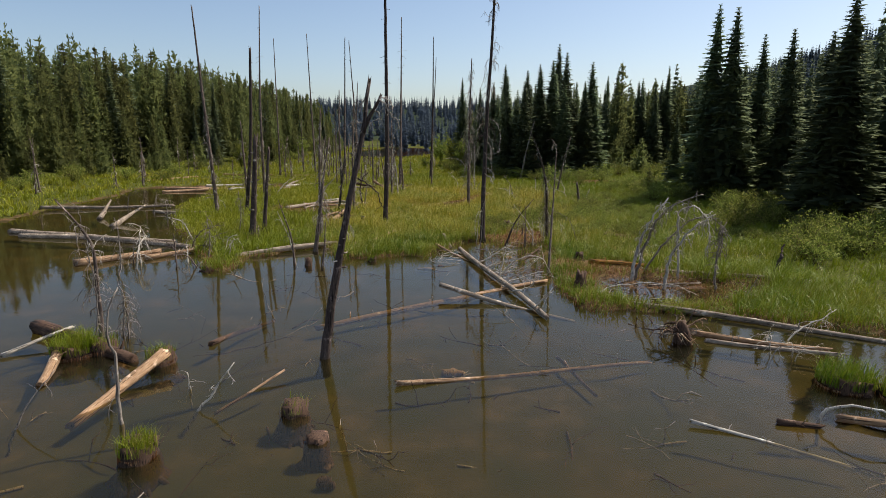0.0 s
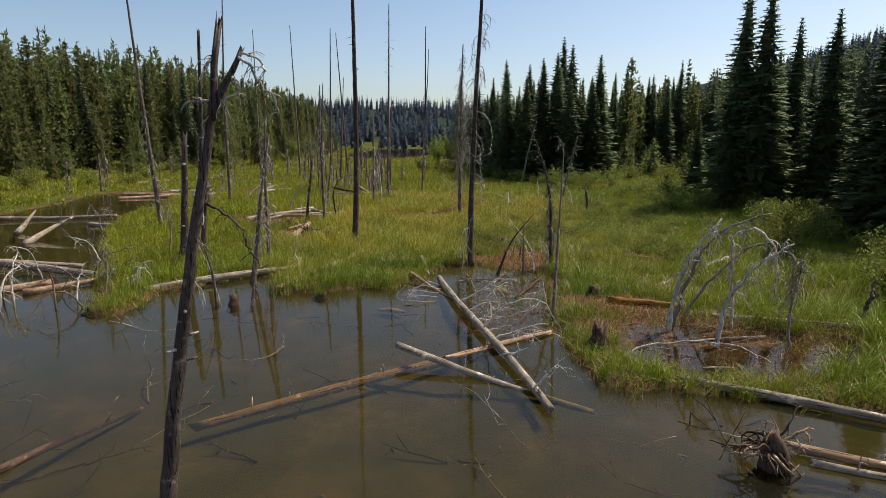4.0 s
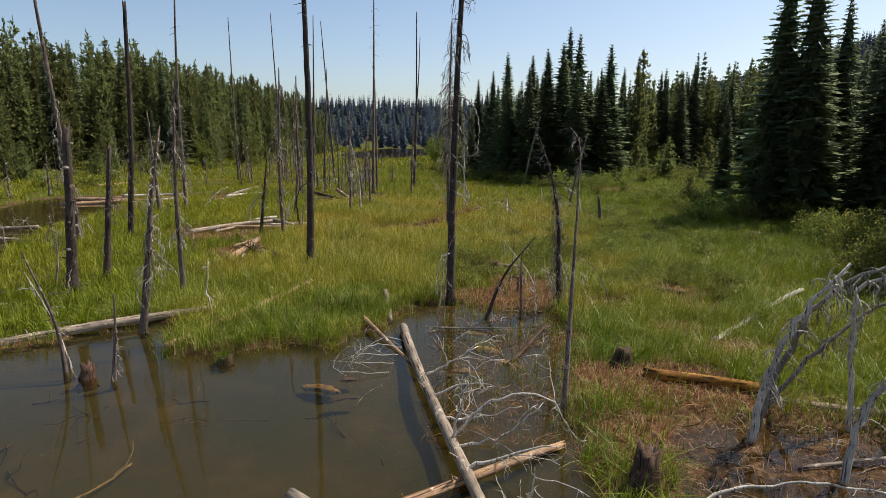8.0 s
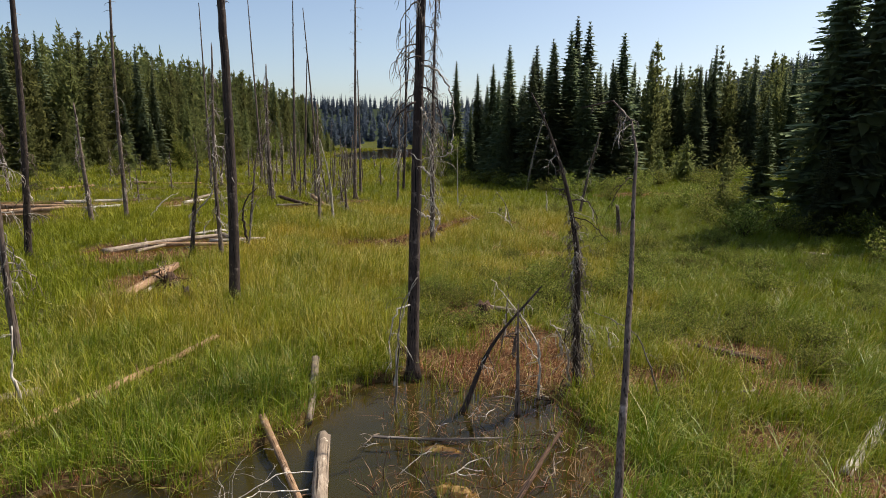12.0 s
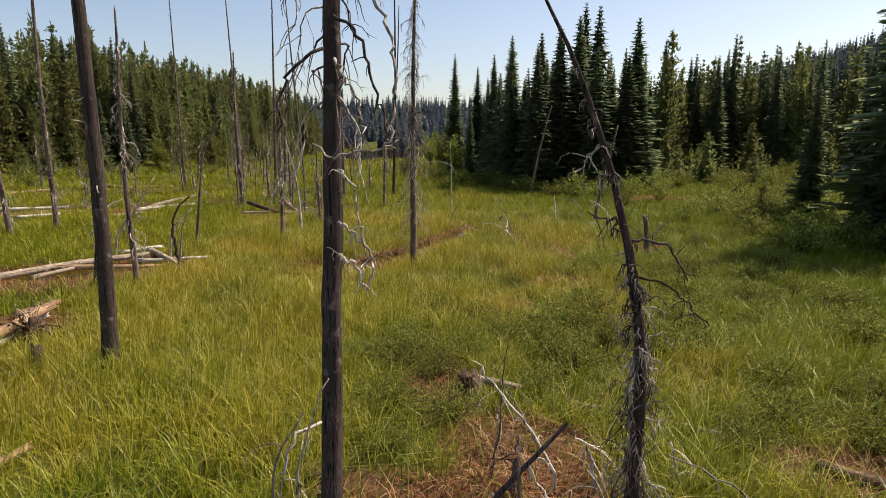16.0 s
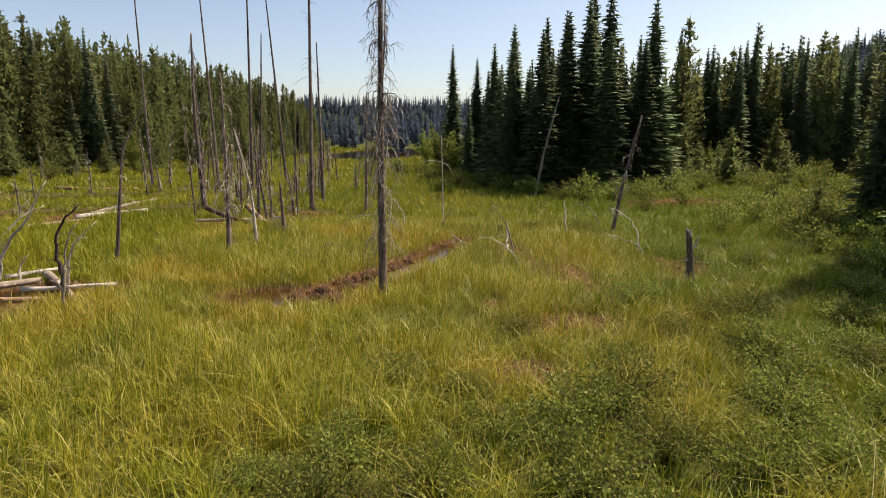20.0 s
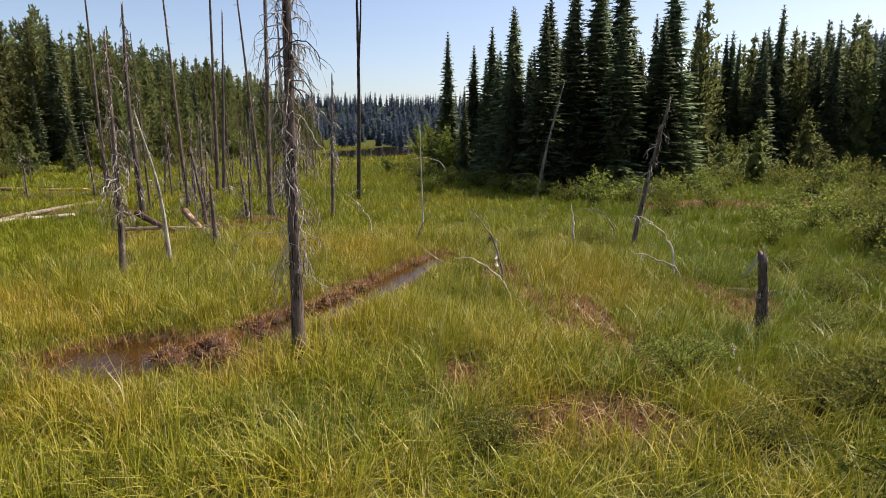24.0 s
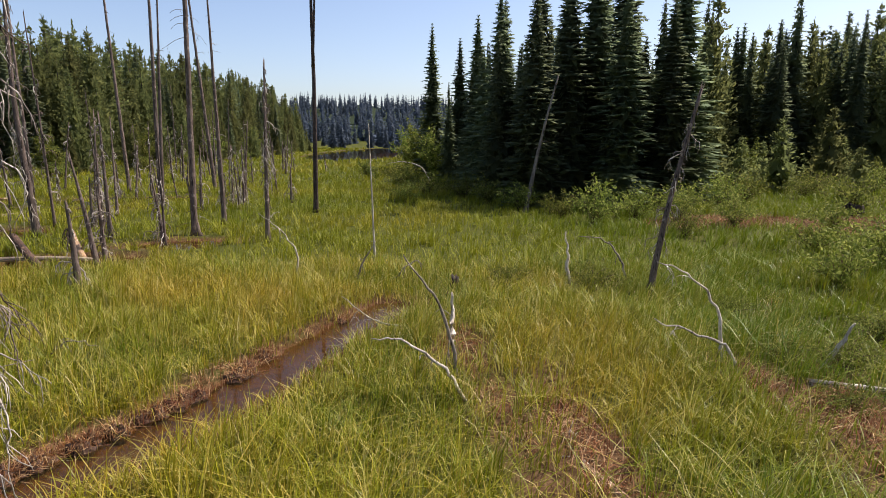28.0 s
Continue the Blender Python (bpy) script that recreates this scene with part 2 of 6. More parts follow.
def make_water_mat():
    """Still brown pond water: stained clear water, a little hanging silt, a mirror at low angles."""
    m, nt, b = shader("pond_water")
    nt.nodes.remove(b)
    clear = nt.nodes.new("ShaderNodeBsdfTransparent")
    clear.inputs["Color"].default_value = (0.75, 0.67, 0.41, 1)
    murk = nt.nodes.new("ShaderNodeBsdfDiffuse")
    murk.inputs["Color"].default_value = (0.077, 0.071, 0.038, 1)
    body = nt.nodes.new("ShaderNodeMixShader")
    body.inputs[0].default_value = 0.13
    link(nt, clear.outputs[0], body.inputs[1])
    link(nt, murk.outputs[0], body.inputs[2])
    gloss = nt.nodes.new("ShaderNodeBsdfGlossy")
    gloss.inputs["Roughness"].default_value = 0.012
    fres = nt.nodes.new("ShaderNodeFresnel")
    fres.inputs["IOR"].default_value = 1.33
    rip = noise_tex(nt, 5.0, 2, 0.5)
    bp = nt.nodes.new("ShaderNodeBump")
    bp.inputs["Strength"].default_value, bp.inputs["Distance"].default_value = 0.12, 0.01
    link(nt, rip, bp.inputs["Height"])
    link(nt, bp.outputs[0], gloss.inputs["Normal"])
    mx = nt.nodes.new("ShaderNodeMixShader")
    link(nt, fres.outputs[0], mx.inputs[0])
    link(nt, body.outputs[0], mx.inputs[1])
    link(nt, gloss.outputs[0], mx.inputs[2])
    link(nt, mx.outputs[0], nt.nodes["Material Output"].inputs["Surface"])
    return m


M_GROUND, M_WATER = make_ground_mat(), make_water_mat()


# ---- geometry helpers ----
class Geo:
    """Collects vertices with quads and triangles, and turns them into one mesh."""

    def __init__(self):
        self.v, self.q, self.t, self.n = [], [], [], 0

    def add(self, v, q=None, t=None):
        v = np.asarray(v, float).reshape(-1, 3)
        if q is not None and len(q):
            self.q.append(np.asarray(q, int).reshape(-1, 4) + self.n)
        if t is not None and len(t):
            self.t.append(np.asarray(t, int).reshape(-1, 3) + self.n)
        self.v.append(v)
        self.n += len(v)

    def mesh(self, name, material, smooth=True):
        v = np.concatenate(self.v)
        q = np.concatenate(self.q) if self.q else np.zeros((0, 4), int)
        t = np.concatenate(self.t) if self.t else np.zeros((0, 3), int)
        me = bpy.data.meshes.new(name)
        me.vertices.add(len(v))
        me.vertices.foreach_set("co", v.astype(np.float32).ravel())
        idx = np.concatenate([q.ravel(), t.ravel()]).astype(np.int32)
        me.loops.add(len(idx))
        me.loops.foreach_set("vertex_index", idx)
        start = np.concatenate([np.arange(len(q)) * 4, len(q) * 4 + np.arange(len(t)) * 3]).astype(np.int32)
        me.polygons.add(len(start))
        me.polygons.foreach_set("loop_start", start)
        me.polygons.foreach_set("use_smooth", np.full(len(start), smooth))
        me.update(calc_edges=True)
        me.materials.append(material)
        return me


def part(name, geo, material, parent, label="", smooth=True):
    ob = new(name, geo if isinstance(geo, bpy.types.Mesh) else geo.mesh(name, material, smooth))
    ob.parent = parent
    if label:
        tagged(ob, label)
    return ob


def thing(name, at, label, category, group="", kind=""):
    ob = new(name)
    ob.empty_display_size = 0.2
    ob.location = at
    return tagged(ob, label, category, group, kind)


def curve(ctrl, n):
    """n points along a smooth line through the control points."""
    p = np.asarray(ctrl, float)
    if len(p) == 2:
        return p[0] + (p[1] - p[0]) * np.linspace(0, 1, n)[:, None]
    s = np.concatenate([[0], np.cumsum(np.linalg.norm(np.diff(p, axis=0), axis=1))])
    tang = np.gradient(p, s, axis=0)
    u = np.linspace(0, s[-1], n)
    i = np.clip(np.searchsorted(s, u, side="right") - 1, 0, len(p) - 2)
    d = (s[i + 1] - s[i])[:, None]
    x = ((u - s[i]) / d[:, 0])[:, None]
    return ((2 * x**3 - 3 * x**2 + 1) * p[i] + (x**3 - 2 * x**2 + x) * d * tang[i] + (-2 * x**3 + 3 * x**2) * p[i + 1] + (x**3 - x**2) * d * tang[i + 1])


def tube(geo, pts, rad, sides, rng, rough=0.0, ragged=(0.0, 0.0)):
    """A round bar along pts with the radii rad; ragged: how far the rings at its start and end are splintered."""
    pts = np.asarray(pts, float)
    n = len(pts)
    rad = np.broadcast_to(np.asarray(rad, float), (n,))
    tan = np.gradient(pts, axis=0)
    tan /= np.linalg.norm(tan, axis=1)[:, None] + 1e-9
    ref = np.array([0, 0, 1.0]) if abs(tan[0][2]) < 0.9 else np.array([1.0, 0, 0])
    u = np.cross(tan, ref)
    u /= np.linalg.norm(u, axis=1)[:, None] + 1e-9
    w = np.cross(tan, u)
    a = np.arange(sides) * 2 * np.pi / sides
    lump = 1 + rough * (rng.normal(size=(1, sides)) * 0.7 + rng.normal(size=(n, sides)) * 0.6)
    v = pts[:, None] + (rad[:, None] * lump)[..., None] * (np.cos(a)[None, :, None] * u[:, None] + np.sin(a)[None, :, None] * w[:, None])
    v[0] -= tan[0] * (rng.random(sides) * ragged[0])[:, None]
    v[-1] += tan[-1] * (rng.random(sides) * ragged[1])[:, None]
    i, j = np.meshgrid(np.arange(n - 1), np.arange(sides), indexing="ij")
    k = (j + 1) % sides
    q = np.stack([i * sides + j, i * sides + k, (i + 1) * sides + k, (i + 1) * sides + j], -1).reshape(-1, 4)
    j = np.arange(sides)
    k = (j + 1) % sides
    t = np.concatenate([np.stack([k, j, np.full(sides, n * sides)], -1),
                        np.stack([(n - 1) * sides + j, (n - 1) * sides + k, np.full(sides, n * sides + 1)], -1)])
    geo.add(np.concatenate([v.reshape(-1, 3), pts[:1], pts[-1:]]), q, t)


def unit(v):
    return v / (np.linalg.norm(v) + 1e-9)


def twiggy(geo, start, way, length, r, rng, droop=0.3, twigs=3, sides=4, kink=0.12, n=7):
    """A dead branch: a kinked, drooping bar with thin side twigs."""
    p = [np.asarray(start, float)]
    d = unit(np.asarray(way, float))
    for i in range(n):
        d = unit(d + np.array([0, 0, -droop / n * (0.6 + 3.0 * i / n)]) + rng.normal(size=3) * kink)
        p.append(p[-1] + d * length / n)
    p = np.array(p)
    tube(geo, p, np.linspace(r, r * 0.42, len(p)), sides, rng, 0.08)
    for _ in range(twigs):
        i = rng.integers(2, n)
        td = unit((p[i] - p[i - 1]) / length * n * 0.5 + rng.normal(size=3) * 0.6 + np.array([0, 0, -droop * 0.6]))
        q = [p[i]]
        for _ in range(4):
            td = unit(td + np.array([0, 0, -droop * 0.3]) + rng.normal(size=3) * 0.38)
            q.append(q[-1] + td * length * rng.uniform(0.07, 0.16))
        tube(geo, np.array(q), np.linspace(r * 0.6, r * 0.25, 5), 3, rng)


# ---- plan of water, banks and bare patches ----
POND = np.array([(-60.07, -58.18), (39.95, -60.85), (29.98, 0.59), (17.98, 10.4), (12.18, 15.14), (9.48, 16.44), (7.28, 17.26), (5.78, 17.3), (4.38, 17.79), (4.18, 20.4), (4.49, 24.22), (4.89, 27.26),
                 (4.59, 28.5), (2.79, 28.85), (1.89, 29.03), (0.69, 28.29), (0.19, 27.08), (-0.51, 26.03), (-0.91, 25.28), (-2.21, 25.77), (-3.22, 24.88), (-4.52, 24.92), (-5.11, 27.07),
                 (-6.02, 27.1), (-8.42, 24.41), (-8.72, 21.97), (-10.02, 23.38), (-11.72, 27.1), (-16.31, 35.02), (-19.51, 43.21), (-19.51, 49.33), (-24, 58.62), (-29.01, 55.7), (-27.01, 48), (-27.51, 41.89),
                 (-26.02, 34.82), (-40.02, 29.99), (-60.03, 25.94)])
MUD_POOL = np.array([(5.38, 20.98), (6.19, 22.49), (7.29, 22.15), (9.19, 21.49), (11.19, 20.67), (10.79, 19.0), (8.68, 18.2), (6.75, 18.05), (5.58, 19.4)])
STREAM = np.array([(0.75, 44.65), (1, 44.96), (1.7, 46.01), (2.4, 47.37), (3.1, 49.64), (4.2, 52.06)])
# small pools: x, y, half-widths, turn
POOLS = [(-0.95, 43.2, 1.3, 1.0, 0.2), (-0.55, 43.55, 0.6, 0.42, 0.3), (-9.21, 42.32, 2.74, 1.18, 0.44), (-6.2, 56.47, 2.21, 1.2, 0.15), (-13.94, 173.06, 12, 42.28, 0), (-17, 59.97, 6.23, 1.19, 0.37),
         (-20, 68.46, 6.04, 1.2, 0.15), (-4.3, 59.63, 1.54, 0.75, 0.3), (-6.41, 34.91, 0.95, 0.55, 0.8), (-14.99, 73.68, 5.03, 1.05, 0.15)]
# bare straw and peat patches: x, y, half-widths, turn
BARE = [(-8.6, 41.0, 2.4, 1.5, 0.7), (-6.9, 36.3, 1.1, 0.9, 0.5), (-15.5, 57.5, 1.2, 2.0, 0.1), (-7.0, 43.4, 1.7, 0.9, 0.2), (0.15, 43.6, 0.7, 0.5, 0.2), (11.3, 47.0, 0.25, 0.7, 0.3), (0.7, 44.8, 0.5, 0.35, 0.9), (1.3, 46.0, 0.4, 0.9, -0.5), (2.2, 48.2, 0.4, 1.1, -0.4), (3.2, 50.6, 0.35, 1.2, -0.3), (0.3, 43.0, 0.9, 0.35, 0.2), (4.2, 29.6, 1.3, 1.2, 0), (2.6, 30.0, 0.7, 0.5, 0), (5.3, 23.4, 0.8, 0.9, 0), (6.6, 23.8, 0.9, 0.6, 0), (6.6, 41.29, 0.81, 0.53, 0.15), (7.4, 45.7, 0.3, 1.95, 0.1), (10.5, 47.61, 0.31, 1.05, 0.13), (11.2, 46.98, 0.35, 0.76, 0), (4.29, 31.26, 1, 0.91, 0), (3.89, 29.58, 1.4, 0.76, 0),
        (5.19, 38.42, 0.5, 0.45, 0), (8.89, 30.52, 1.02, 0.75, -0.3), (9.2, 28.7, 0.7, 0.45, 0.2), (7.7, 26.8, 0.6, 0.4, 0.4), (8.6, 25.4, 0.7, 0.4, 0.1), (7.2, 46.3, 0.3, 1.3, 0.05), (7.0, 23.05, 1.25, 0.3, -0.32), (7.0, 22.6, 1.0, 0.35, -0.3), (11.0, 46.6, 0.22, 1.2, -0.4), (4.8, 42.56, 0.3, 0.45, 0), (5.59, 23.12, 0.7, 0.6, 0), (5.18, 21.44, 0.5, 0.6, 0), (3.09, 33.28, 0.5, 0.76, 0),
        (6.59, 29.05, 0.74, 0.44, 0.44), (-6.6, 55.1, 1.6, 0.76, 0), (5.8, 49.57, 0.35, 0.91, 0), (6.3, 47.11, 0.16, 1.47, 0.2), (22.01, 63.51, 3.16, 1.77, 0.44), (17.01, 65.18, 3.02, 1.51, 0.15)]


def to_polygon(x, y, poly):
    """Signed distance to a polygon's edge, negative inside."""
    d = np.full(x.shape, 1e9)
    inside = np.zeros(x.shape, bool)
    for (ax, ay), (bx, by) in zip(poly, np.roll(poly, -1, 0)):
        ex, ey = bx - ax, by - ay
        s = np.clip(((x - ax) * ex + (y - ay) * ey) / (ex * ex + ey * ey), 0, 1)
        d = np.minimum(d, np.hypot(x - ax - s * ex, y - ay - s * ey))
        inside ^= ((ay > y) != (by > y)) & (x < (bx - ax) * (y - ay) / (by - ay + 1e-12) + ax)
    return np.where(inside, -d, d)


def to_oval(x, y, cx, cy, rx, ry, turn):
    c, s = math.cos(turn), math.sin(turn)
    u, v = (x - cx) * c + (y - cy) * s, -(x - cx) * s + (y - cy) * c
    return (np.hypot(u / rx, v / ry) - 1) * min(rx, ry)


def waves(x, y, seed, scale):
    """Cheap smooth noise, about -1 to 1."""
    r = np.random.default_rng(seed)
    out = np.zeros(np.shape(x))
    for k in range(7):
        a, ph = r.uniform(0, 6.28, 2)
        f = (0.6 + k * 0.45) / scale
        out += np.sin((x * math.cos(a) + y * math.sin(a)) * f * 6.28 + ph) / (1 + 0.4 * k)
    return out / 2.6


def to_water(x, y):
    """Signed distance to the nearest shore, negative in the water."""
    wob = waves(x, y, 5, 3.2) * 0.34 + waves(x, y, 6, 1.0) * 0.2 + waves(x, y, 7, 0.4) * 0.07
    d = np.minimum(to_polygon(x, y, POND) + wob, to_polygon(x, y, MUD_POOL) + wob)
    s = np.full(x.shape, 1e9)
    for (ax, ay), (bx, by) in zip(STREAM[:-1], STREAM[1:]):
        ex, ey = bx - ax, by - ay
        k = np.clip(((x - ax) * ex + (y - ay) * ey) / (ex * ex + ey * ey), 0, 1)
        s = np.minimum(s, np.hypot(x - ax - k * ex, y - ay - k * ey))
    d = np.minimum(d, s - 0.5 + wob * 0.3)
    for p in POOLS:
        d = np.minimum(d, to_oval(x, y, *p) + wob * 0.5)
    return d


def bareness(x, y):
    b = np.full(x.shape, 1e9)
    for p in BARE:
        b = np.minimum(b, to_oval(x, y, *p) + waves(x, y, 9, 1.1) * 0.15)
    return b


def left_edge(y):
    return np.interp(y, [15, 62, 80, 98, 145, 192, 213, 334], [-50, -46, -43, -33, -31, -33, -44, -92])


def right_edge(y):
    return np.interp(y, [0, 32, 57, 62, 92, 101, 153, 228, 334], [30, 30, 32, 40, 44, 32, 18, 8, 2])


def hill(x, y):
    """Valley sides and the far ridge."""
    back = left_edge(y) + 1.0 - x
    left = 0.2 * np.clip(back, 0, 30) + 0.09 * np.clip(back - 30, 0, 130)
    edge = 46 + np.maximum(0, (y - 92) * 0.07)
    right = np.clip((x - edge) / 260, 0, 1) ** 1.15 * 78 * np.clip((y + 60) / 180, 0.3, 1)
    far = np.clip((y - 300) / 220, 0, 1) ** 1.3 * (27 + 5 * waves(x, y, 30, 130.0))
    return np.maximum(np.maximum(left, right), far)


def height(x, y, d):
    """The ground's level at a place that lies d from the shore."""
    land = 0.09 + 0.05 * waves(x, y, 1, 2.2) + 0.035 * waves(x, y, 2, 0.7) + 0.25 * np.clip((x - 12) / 14, 0, 1) * np.clip((y - 24) / 22, 0, 1)
    bed = -0.05 - 0.1 * np.clip(-d, 0, 4.2) - 0.03 * waves(x, y, 3, 1.5)
    shallow = np.clip(-d, 0, 1) * 0.06 + 0.03
    inlet = np.clip((y - 20.6) / 3.0, 0, 1) * np.clip((x - 1.0) / 1.5, 0, 1)
    bed = bed * (1 - inlet) - inlet * (shallow + 0.05 * waves(x, y, 4, 1.2))
    mud = (to_polygon(x, y, MUD_POOL) < 0.5) & (y < 23)
    bed = np.where(mud, -0.004 - 0.02 * (x - 7.5) / 3 + 0.04 * waves(x, y, 8, 1.6) + 0.02 * waves(x, y, 12, 0.5) - 0.12 * np.clip((20.2 - y) / 0.8, 0, 1) - 0.1 * np.clip((x - 9.2) / 0.8, 0, 1), bed)
    k = np.clip((d + 0.02) / 0.3, 0, 1)
    k = k * k * (3 - 2 * k)
    return bed * (1 - k) + land * k + hill(x, y)


def lattice(lo, hi, fine_lo, fine_hi, step, grow):
    """Grid lines: even inside the fine stretch, ever wider outside it."""
    mid = list(np.arange(fine_lo, fine_hi, step))
    out, s = [fine_hi], step
    while out[-1] < hi:
        s *= grow
        out.append(out[-1] + s)
    back, s = [], step
    p = fine_lo
    while p > lo:
        s *= grow
        p -= s
        back.append(p)
    return np.array(back[::-1] + mid + out)


GX, GY = lattice(-1800, 1800, -26, 13, 0.25, 1.1), lattice(-300, 2600, 6, 57, 0.25, 1.1)
gx, gy = np.meshgrid(GX, GY, indexing="ij")
nx, ny = gx.shape
SHORE, PATCH = to_water(gx, gy), bareness(gx, gy)
LEVEL = height(gx, gy, SHORE)


def sampled(grid, x, y):
    """A value of the ground's grid between its lines."""
    x, y = np.asarray(x, float), np.asarray(y, float)
    i, j = np.clip(np.searchsorted(GX, x) - 1, 0, nx - 2), np.clip(np.searchsorted(GY, y) - 1, 0, ny - 2)
    u, v = (x - GX[i]) / (GX[i + 1] - GX[i]), (y - GY[j]) / (GY[j + 1] - GY[j])
    return (grid[i, j] * (1 - u) + grid[i + 1, j] * u) * (1 - v) + (grid[i, j + 1] * (1 - u) + grid[i + 1, j + 1] * u) * v


def ground_z(x, y):
    return float(sampled(LEVEL, x, y))


gi, gj = np.meshgrid(np.arange(nx - 1), np.arange(ny - 1), indexing="ij")
g = Geo()
g.add(np.stack([gx, gy, LEVEL], -1), np.stack([gi * ny + gj, (gi + 1) * ny + gj, (gi + 1) * ny + gj + 1, gi * ny + gj + 1], -1))
ground_mesh = g.mesh("ground", M_GROUND)
bare_ground = np.clip(1.15 - np.minimum(PATCH, SHORE - 0.15) / 0.45, 0, 1).ravel()
ground_mesh.attributes.new("bare_peat", "FLOAT", "POINT").data.foreach_set("value", bare_ground.astype(np.float32))
tagged(new("ground", ground_mesh), "peaty marsh ground with muddy pond bed and wooded slopes", "ground", kind="structure")
g = Geo()
wx, wy = np.meshgrid(np.linspace(-70, 45, 24), np.linspace(-62, 240, 40), indexing="ij")
wi, wj = np.meshgrid(np.arange(23), np.arange(39), indexing="ij")
g.add(np.stack([wx, wy, wx * 0], -1), np.stack([wi * 40 + wj, (wi + 1) * 40 + wj, (wi + 1) * 40 + wj + 1, wi * 40 + wj + 1], -1))
water = tagged(new("water", g.mesh("water", M_WATER)), "still tea-brown pond water mirroring the sky", "water", kind="structure")


# ---- dead standing trees ----
def snag(base, tops, r, seed, style="bare", branches=8, low=0.3, high=0.95, reach=0.7, bark=None, r_top=0.3, label="", fork=None, twig=0.012, stub=False, shag=None, limbs=()):
    """A dead tree: trunk through base and tops (absolute places), and single dead branches. style: bare, droop or stub."""
    rng = np.random.default_rng(seed)
    base = np.array(base, float)
    base[2] = ground_z(base[0], base[1]) - 0.06
    ctrl = np.array([base, *tops], float) - base
    length = np.linalg.norm(np.diff(ctrl, axis=0), axis=1).sum()
    ob = thing("dead_tree", base, label or ("bare grey dead standing tree trunk in the marsh" if style == "bare" else "grey dead standing tree with drooping bare branches"), "dead tree", "dead trees of the marsh")
    n = max(12, int(length * 3.2))
    p = curve(ctrl, n)
    s = np.linspace(0, 1, n)
    p[1:-1] += rng.normal(size=(n - 2, 3)) * r * 0.035
    rad = r * (1 - (1 - r_top) * s) * (1 + 0.6 * np.exp(-s * length / 0.18))
    g = Geo()
    tube(g, p, rad, 12, rng, 0.035, (0, min(0.3, 0.06 + length * 0.05) if r_top > 0.25 else 0.02))
    part("trunk", g, bark or M_SNAG, ob)
    if fork is not None:
        g = Geo()
        f = curve(np.array(fork) - base, 9)
        tube(g, f, np.linspace(r * 0.5, r * 0.2, 9), 7, rng, 0.08, (0, 0.1))
        part("fork", g, bark or M_SNAG, ob)
    for limb in limbs:
        g = Geo()
        f = curve(np.array(limb) - base, 4 + 3 * len(limb))
        f[1:] += rng.normal(size=(len(f) - 1, 3)) * 0.016
        tube(g, f, np.linspace(max(0.011, r * 0.15), max(0.005, r * 0.07), len(f)), 6, rng, 0.14, (0, 0.04))
        wood = (M_PALE, M_PALE, bark or M_SNAG)[rng.integers(3)]
        arm = part("limb", g, wood, ob)
        for _ in range(8):
            k = rng.integers(2, len(f))
            g = Geo()
            twiggy(g, f[k], rng.normal(size=3) + [0, 0, -0.5], rng.uniform(0.1, 0.3), max(0.005, r * 0.06), rng, 0.8, 1, 3, 0.25, 4)
            part("twig", g, wood, arm)
    sets = [(style, low, high, reach)] * branches
    if shag:
        sets += [("droop", *shag[1:])] * shag[0]
    for style, low, high, reach in sets:
        u = rng.uniform(low, high)
        i = min(n - 2, int(u * (n - 1)))
        a = rng.uniform(0, 6.28)
        out = np.array([math.cos(a), math.sin(a), 0.0])
        start = p[i] + (p[i + 1] - p[i]) * rng.random() + out * rad[i] * 0.7
        taper = reach * (1.15 - 0.75 * (u - low) / max(0.05, high - low)) * rng.uniform(0.5, 1.15)
        g = Geo()
        if style == "droop":
            twiggy(g, start, out * 0.6 + [0, 0, rng.uniform(-0.8, 0.15)], taper * rng.uniform(0.6, 1.2), twig if twig < 0.01 else max(twig, r * 0.1) * 0.8, rng, rng.uniform(1.2, 2.4), rng.integers(3, 6), kink=0.42, n=11)
        elif style == "curl":
            twiggy(g, start, out * 0.8 + [0, 0, rng.uniform(-0.6, 0.3)], taper * 1.2, max(twig * 1.1, r * 0.11), rng, rng.uniform(1.2, 2.6), rng.integers(3, 6), kink=0.32, n=11)
        elif style == "stub":
            tube(g, curve([start, start + out * 0.16 + [0, 0, 0.02]], 3), [r * 0.2, r * 0.17, r * 0.1], 5, rng, 0.1)
        else:
            twiggy(g, start, out + [0, 0, rng.uniform(-0.3, 0.3)], taper * 0.8, max(0.011, r * 0.09), rng, 0.3, rng.integers(0, 3), n=5)
        part("branch", g, (M_TWIG, M_SNAG, M_PALE, M_PALE)[rng.integers(4)] if style == "droop" and bark is not M_CHAR else (M_TWIG, M_SNAG, M_PALE, M_CHAR)[rng.integers(4)], ob)
    if stub:
        for k in range(9):
            u = rng.uniform(0.1, 0.95)
            i = int(u * (n - 1))
            a = rng.uniform(0, 6.28)
            c = p[i] + np.array([math.cos(a), math.sin(a), 0]) * rad[i]
            g = Geo()
            ang = np.linspace(0, 6.28, 9)[:-1]
            ring = np.stack([np.cos(ang) * 0.09, np.sin(ang) * 0.09, ang * 0], -1)
            g.add(np.concatenate([c + ring, c + ring * 0.8 + [0, 0, 0.045], [c + [0, 0, -0.05], c + [0, 0, 0.055]]]),
                  [[j, (j + 1) % 8, 8 + (j + 1) % 8, 8 + j] for j in range(8)],
                  [[(j + 1) % 8, j, 16] for j in range(8)] + [[8 + j, 8 + (j + 1) % 8, 17] for j in range(8)])
            part("bracket_fungus", g, M_SHELF, ob)
    return ob


